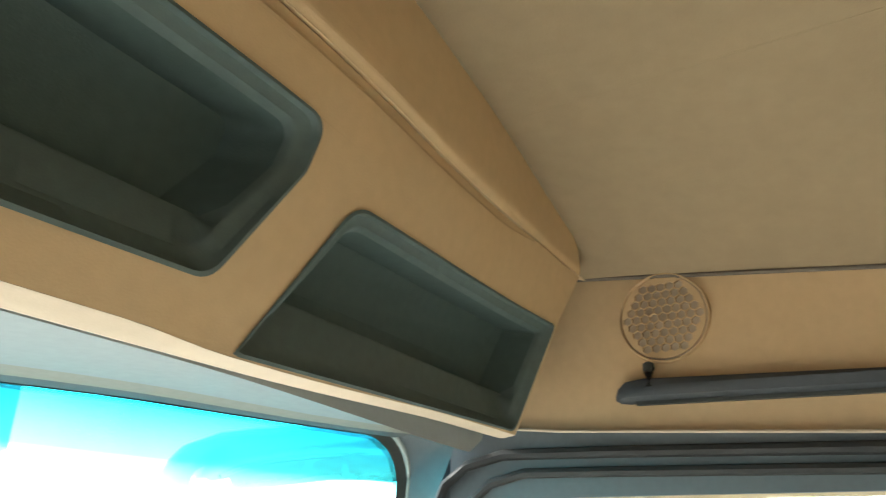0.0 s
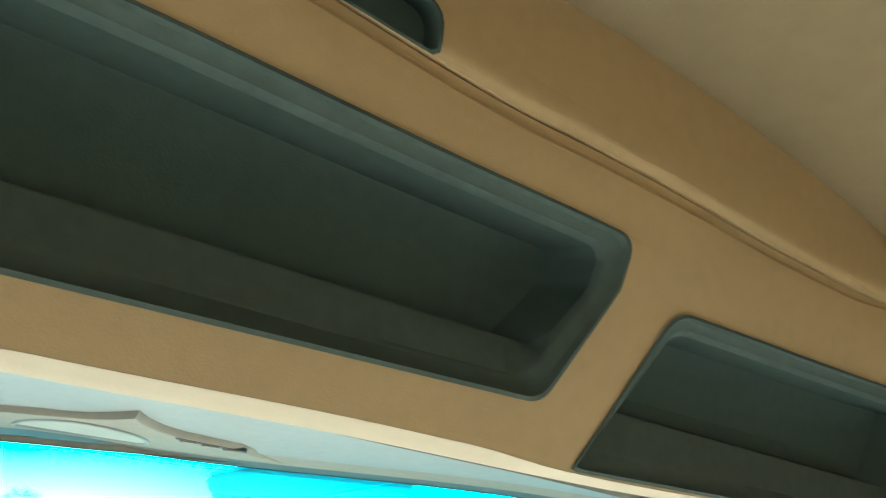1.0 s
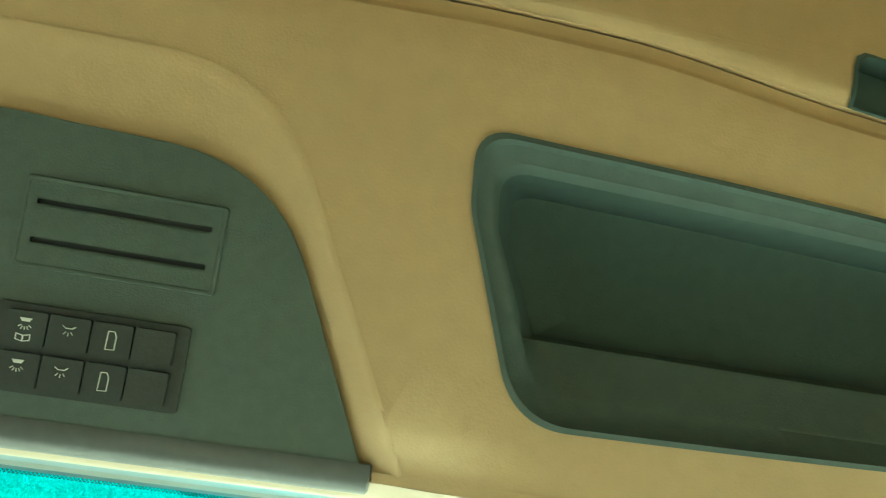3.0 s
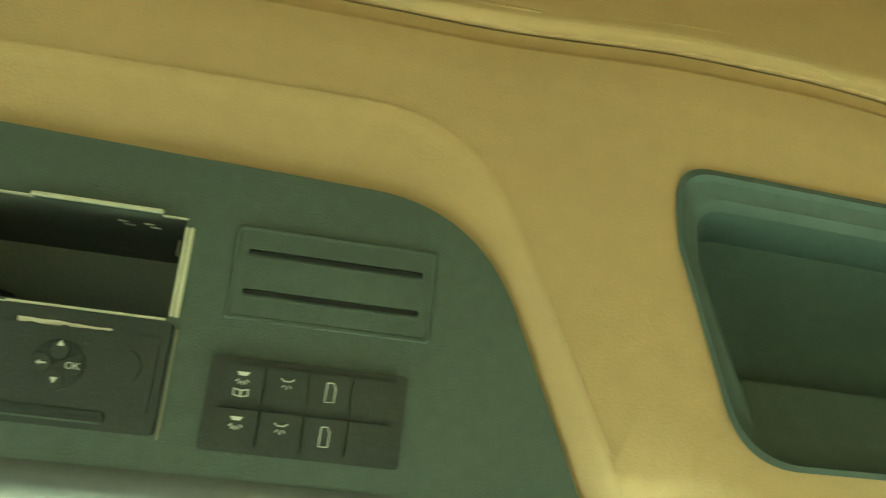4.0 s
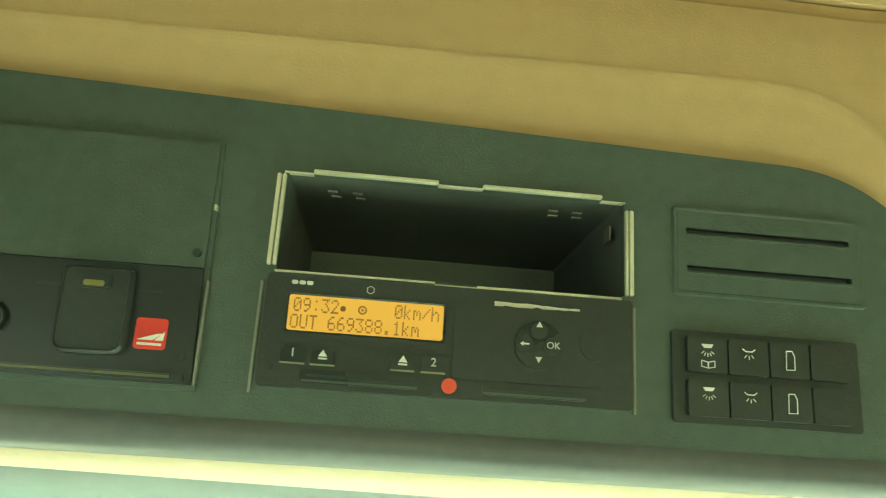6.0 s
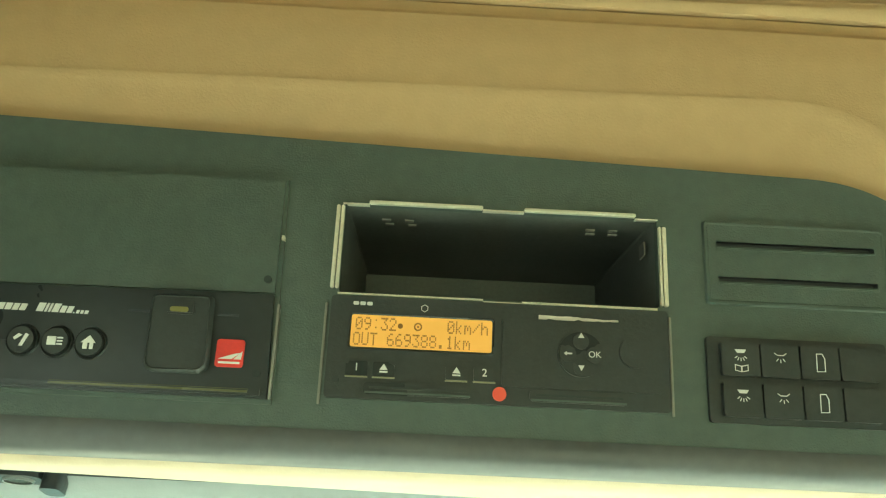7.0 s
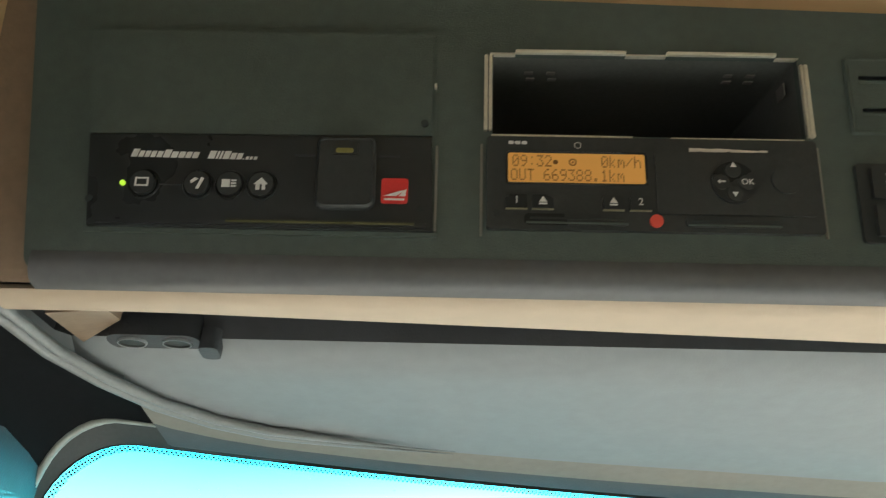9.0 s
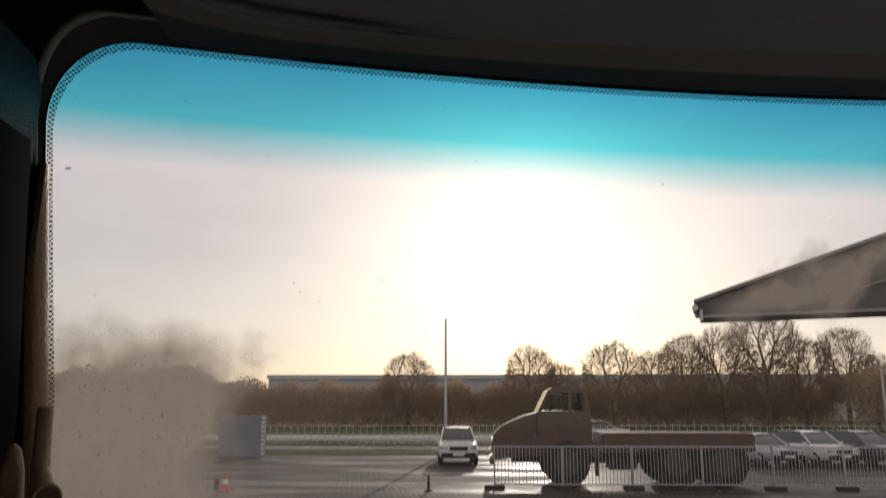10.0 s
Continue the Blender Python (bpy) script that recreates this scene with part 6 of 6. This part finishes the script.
def build_container():
    th = thing("yard_container", Matrix.Translation((-13.7, 41.6, 0)), "blue-grey steel container with a ribbed side at the yard's edge", "container")
    M = mat("blue_grey_steel", (0.17, 0.20, 0.25), 0.6, vary=0.15, scale=2)
    part("container_body", box(-1.2, 1.1, -0.6, 0.5, 0.0, 2.12), M, th, bevel=0.02)
    for k in range(10):
        part("rib", box(-1.15 + 0.23 * k, -1.07 + 0.23 * k, -0.615, -0.6, 0.15, 2.05), M, th, smooth=False)
    for z in range(9):
        part("ladder_rung", box(1.12, 1.30, -0.62, -0.56, 0.15 + 0.23 * z, 0.23 + 0.23 * z), M_WHITE, th, "pale rung", smooth=False)
    for x in (1.12, 1.28):
        part("ladder_side", box(x, x + 0.04, -0.63, -0.55, 0.0, 2.2), M_GALV, th, smooth=False)


build_container()


def build_cone(x, y):
    th = thing("traffic_cone", Matrix.Translation((x, y, 0)), "red and white traffic cone standing on wet paving", "traffic cone", "traffic cones")
    red = mat("cone_red", (0.55, 0.05, 0.03), 0.6)
    part("base", box(-0.2, 0.2, -0.2, 0.2, 0, 0.05), red, th, bevel=0.015)
    part("lower_cone", disc(0, 0, 0.13, 0.05, 0.22, 16, r1=0.09), red, th)
    part("band", disc(0, 0, 0.0905, 0.22, 0.36, 16, r1=0.06), M_WHITE, th, "white band")
    part("tip", disc(0, 0, 0.06, 0.36, 0.5, 16, r1=0.025), red, th)


build_cone(-8.9, 24.4)
mp = thing("marker_post", Matrix.Translation((-2.5, 24.7, 0)), "slim dark marker post standing on wet paving", "post")
part("post_body", disc(0, 0, 0.05, 0.04, 0.50, 12, r1=0.03), M_TYRE, mp)
part("post_foot", disc(0, 0, 0.14, 0, 0.04, 16, r1=0.12), M_TYRE, mp)
bl = thing("bollard", Matrix.Translation((-9.35, 24.9, 0)), "short dark bollard beside a traffic cone", "bollard")
part("bollard_post", disc(0, 0, 0.09, 0, 0.32, 12, r1=0.08), M_TYRE, bl)

mast = thing("flag_mast", Matrix.Translation((-2.93, 45.4, 0.08)), "tall plain grey mast at the yard's edge", "mast")
part("mast_pole", tube([(0, 0, 0), (0, 0, 4), (0, 0, 7.75)], [0.10, 0.085, 0.06], 10), M_GALV, mast)
part("mast_foot", disc(0, 0, 0.22, 0, 0.12, 16), M_CONC, mast)

lampst = thing("street_lamp", Matrix.Translation((27.06, 55.0, 0)) @ Matrix.Scale(1.1, 4), "slim grey street lamp with a curved arm", "street lamp")
part("lamp_post", tube([(0, 0, 0), (0, 0, 4.6), (-0.1, 0, 5.2), (-0.5, 0, 5.6), (-1.1, 0, 5.72)], [0.09, 0.07, 0.06, 0.05, 0.045], 8), M_GALV, lampst)
part("lamp_head", box(-1.7, -1.05, -0.12, 0.12, 5.66, 5.78), M_GALV, lampst, bevel=0.03)

# crash barrier and railing along the road
gr = thing("crash_barrier", Matrix.Translation((-12, 56.2, 0)), "crash barrier along the road, whitened for the wet road's sheen", "crash barrier")
# near-white beam carries the bright sky reflection of the wet road
part("beam", loft([[(x, -0.03 if z in (0.36, 0.5) else 0.03, z) for z in (0.26, 0.31, 0.36, 0.43, 0.5, 0.55, 0.60)] for x in (-60, -20, 0, 20, 70)], closed=False), mat("road_sheen_white", (0.82, 0.82, 0.80), 0.35, metal=0.0, vary=0.1), gr)
for k in range(28):
    part("post", box(-56 + 4 * k, -55.9 + 4 * k, 0.03, 0.10, 0, 0.58), M_GALV, gr, smooth=False)
rl = thing("yard_railing", Matrix.Translation((-12, 55.2, 0)), "thin steel railing with upright posts beside the road", "railing")
for z in (0.75, 1.32):
    part("rail", tube([(-40, 0, z), (40, 0, z)], 0.022, 6), M_GALV, rl)
proto = part("post", tube([(0, 0, 0), (0, 0, 1.34)], 0.022, 6), M_GALV, rl)
proto.location = (-40, 0, 0)
for k in range(1, 161):
    o = new("post", proto.data)
    o.parent, o.location = rl, (-40 + 0.5 * k, 0, 0)


# canopy roof of the neighbouring hall
def build_canopy():
    th = thing("hall_canopy", Matrix.Translation((6.33, 25, 0)) @ Matrix.Rotation(radians(-17), 4, "Z") @ Matrix.Translation((0, 0, 5.47)), "dark canopy roof of a hall with a pale edge", "canopy")
    dk, pl = mat("dark_canopy", (0.10, 0.095, 0.09), 0.6, vary=0.15, scale=1), mat("canopy_sheet", (0.30, 0.29, 0.28), 0.5, vary=0.15, scale=1.5)
    prof = [(0, 0.03), (0, 0.50), (1.0, 0.83), (6.5, 2.56), (6.5, 0.03)]
    bm = plate(prof, 0, 2.2)
    bm.transform(Matrix(((1, 0, 0, 0), (0, 0, 1, 0), (0, 1, 0, 0), (0, 0, 0, 1))))
    part("gable", bm, dk, th, smooth=False)
    bm = plate([(-0.12, 0.46), (-0.12, 0.56), (6.6, 2.68), (6.6, 2.58)], -0.25, 2.4)
    bm.transform(Matrix(((1, 0, 0, 0), (0, 0, 1, 0), (0, 1, 0, 0), (0, 0, 0, 1))))
    part("roof_sheet", bm, pl, th, smooth=False)
    part("gutter", tube([(-0.09, -0.2, 0.30), (-0.09, 2.2, 0.30)], 0.10, 10), M_GALV, th)
    part("downpipe_stub", tube([(0.09, -0.06, -0.12), (0.09, -0.06, 0.25)], 0.05, 8), M_GALV, th)
    part("bottom_rail", box(0, 6.5, -0.06, 0.0, -0.02, 0.06), pl, th, smooth=False)
    for x in (6.36,):
        for y in (0.5, 1.8):
            part("column", box(x - 0.12, x + 0.12, y - 0.12, y + 0.12, -5.47, 0.05), M_GALV, th, "steel column", smooth=False)
    part("brace", tube([(3.6, -0.05, 0.35), (5.2, -0.05, 0.83), (5.8, -0.05, 1.0)], 0.035, 6), pl, th)


build_canopy()

# far warehouse
wh = thing("far_warehouse", Matrix.Translation((-10, 165, 0)), "long pale flat-roofed warehouse in the haze", "warehouse")
part("wall", box(-37, 90, 0, 40, 0, 8.6), mat("pale_cladding", (0.38, 0.40, 0.43), 0.7, vary=0.06, scale=0.2), wh, smooth=False)
part("roof_edge", box(-37.3, 90.3, -0.4, 40.4, 8.6, 9.5), mat("pale_blue_cladding", (0.46, 0.50, 0.55), 0.6, vary=0.05, scale=0.2), wh, smooth=False)


# bare trees and scrub
def tree_mesh(seed, height, width, tips):
    """A bare tree: limbs split again and again until each twig reaches a point of the round crown."""
    r = random.Random(seed)
    trunk, vs, fs = bmesh.new(), [], []
    base = height * 0.20
    goals = []
    while len(goals) < tips:
        p = Vector((r.uniform(-1, 1), r.uniform(-1, 1), r.uniform(-1, 1)))
        if p.length < 1 and p.length ** 3 > r.random() * 0.9:
            lump = 1 + 0.22 * noise.noise((p.x * 2.1 + seed, p.y * 2.1, p.z * 2.1))
            goals.append(Vector((p.x * width / 2 * lump, p.y * width / 2 * lump, height * 0.60 + p.z * height * 0.40 * lump)))

    def seg(p, q, r0, r1, n):
        d = (q - p)
        if d.length < 1e-4:
            return
        d.normalize()
        s = d.orthogonal().normalized()
        u, i = d.cross(s), len(vs)
        for c, rr in ((p, r0), (q, r1)):
            vs.extend(tuple(c + (s * math.cos(2 * math.pi * k / n) + u * math.sin(2 * math.pi * k / n)) * rr) for k in range(n))
        fs.extend((i + k, i + (k + 1) % n, i + n + (k + 1) % n, i + n + k) for k in range(n))

    def grow(p, way, pts, last):
        n = len(pts)
        rad = 0.0046 * n ** 0.52 + 0.006
        if n <= 2:
            for g in pts:
                mid = p.lerp(g, 0.5) + Vector((r.gauss(0, 1), r.gauss(0, 1), r.gauss(0, 1))) * 0.08
                seg(p, mid, min(last, 0.03), 0.017, 3)
                seg(mid, g, 0.017, 0.009, 3)
                side = g + (g - p).normalized() * 0.1 + Vector((r.gauss(0, 1), r.gauss(0, 1), r.gauss(0, 1))) * 0.28
                seg(mid, side, 0.014, 0.008, 3)
            return
        cen = sum(pts, Vector()) / n
        ax = Vector((r.gauss(0, 1), r.gauss(0, 1), r.gauss(0, 0.7))).normalized()
        far = max(pts, key=lambda g: (g - cen).length)
        ax = (ax * 0.6 + (far - cen).normalized()).normalized()
        order = sorted(pts, key=lambda g: (g - p).normalized().dot(ax))
        cut = max(1, min(n - 1, int(n * r.uniform(0.35, 0.65))))
        q = p.lerp(cen, r.uniform(0.16, 0.30)) + way * (cen - p).length * 0.10
        seg(p, q, last, rad, 6 if n > 60 else 4 if n > 10 else 3)
        nw = (q - p).normalized()
        for group in (order[:cut], order[cut:]):
            grow(q, nw, group, rad)
    r0 = 0.0046 * tips ** 0.52 + 0.03
    top = Vector((0, 0, base))
    loft([[(rr * math.cos(2 * math.pi * k / 9), rr * math.sin(2 * math.pi * k / 9), z) for k in range(9)] for z, rr in ((-0.1, r0 * 1.5), (0.3, r0 * 1.15), (base * 0.6, r0), (base, r0 * 0.95))], trunk)
    grow(top, Vector((0, 0, 1)), goals, r0 * 0.95)
    me = bpy.data.meshes.new("crown")
    me.from_pydata(vs, [], fs)
    return trunk, me


def thin_through(m, color, share):
    """Lets part of the light pass through thin twigs and leaves."""
    nt = m.node_tree
    t, mx = nt.nodes.new("ShaderNodeBsdfTranslucent"), nt.nodes.new("ShaderNodeMixShader")
    t.inputs["Color"].default_value = (*color, 1)
    mx.inputs[0].default_value = share
    nt.links.new(nt.nodes["Principled BSDF"].outputs[0], mx.inputs[1])
    nt.links.new(t.outputs[0], mx.inputs[2])
    nt.links.new(mx.outputs[0], nt.nodes["Material Output"].inputs["Surface"])
    return m


M_BARK = mat("grey_brown_bark", (0.12, 0.095, 0.07), 0.95, vary=0.25, scale=2, spec=0.1)
M_TWIG = thin_through(mat("brown_twigs", (0.40, 0.31, 0.23), 0.95, vary=0.25, scale=0.6, spec=0.1), (0.42, 0.31, 0.21), 0.5)
rnd = random.Random(3)
tree_kinds = {}
# place, height, crown width: three grown forms, turned and scaled
for x, kind, hh, ww in ((-10.2, 1, 8.9, 5.6), (5.6, 0, 9.8, 5.4), (9.3, 1, 9.7, 5.2), (15.7, 0, 11.3, 7.4), (22.6, 1, 11.8, 6.4), (26.4, 2, 11.6, 5.6), (31.0, 0, 13.9, 7.8), (36.0, 2, 14.3, 8.4), (40.8, 1, 13.6, 7.6), (45.6, 2, 11.6, 6.2), (49.6, 0, 10.0, 6.0)):
    m = Matrix.Translation((x, 100 + rnd.uniform(-3, 4), 0)) @ Matrix.Rotation(rnd.uniform(0, 6.28), 4, "Z") @ Matrix.Diagonal((ww / 6.2, ww / 6.2, hh / 11.1, 1))
    if kind in tree_kinds:
        copy_thing(tree_kinds[kind], m)
        continue
    tk, me = tree_mesh(11 + kind, 12.0, 8.6, 2600)
    th = thing("bare_tree", m, "bare winter tree with a round crown of fine brown twigs", "tree", "bare trees beyond the yard")
    part("trunk", tk, M_BARK, th)
    me.materials.append(M_TWIG)
    cr = new("crown", me)
    cr.parent = th
    tagged(cr, "crown of bare twigs")
    tree_kinds[kind] = th


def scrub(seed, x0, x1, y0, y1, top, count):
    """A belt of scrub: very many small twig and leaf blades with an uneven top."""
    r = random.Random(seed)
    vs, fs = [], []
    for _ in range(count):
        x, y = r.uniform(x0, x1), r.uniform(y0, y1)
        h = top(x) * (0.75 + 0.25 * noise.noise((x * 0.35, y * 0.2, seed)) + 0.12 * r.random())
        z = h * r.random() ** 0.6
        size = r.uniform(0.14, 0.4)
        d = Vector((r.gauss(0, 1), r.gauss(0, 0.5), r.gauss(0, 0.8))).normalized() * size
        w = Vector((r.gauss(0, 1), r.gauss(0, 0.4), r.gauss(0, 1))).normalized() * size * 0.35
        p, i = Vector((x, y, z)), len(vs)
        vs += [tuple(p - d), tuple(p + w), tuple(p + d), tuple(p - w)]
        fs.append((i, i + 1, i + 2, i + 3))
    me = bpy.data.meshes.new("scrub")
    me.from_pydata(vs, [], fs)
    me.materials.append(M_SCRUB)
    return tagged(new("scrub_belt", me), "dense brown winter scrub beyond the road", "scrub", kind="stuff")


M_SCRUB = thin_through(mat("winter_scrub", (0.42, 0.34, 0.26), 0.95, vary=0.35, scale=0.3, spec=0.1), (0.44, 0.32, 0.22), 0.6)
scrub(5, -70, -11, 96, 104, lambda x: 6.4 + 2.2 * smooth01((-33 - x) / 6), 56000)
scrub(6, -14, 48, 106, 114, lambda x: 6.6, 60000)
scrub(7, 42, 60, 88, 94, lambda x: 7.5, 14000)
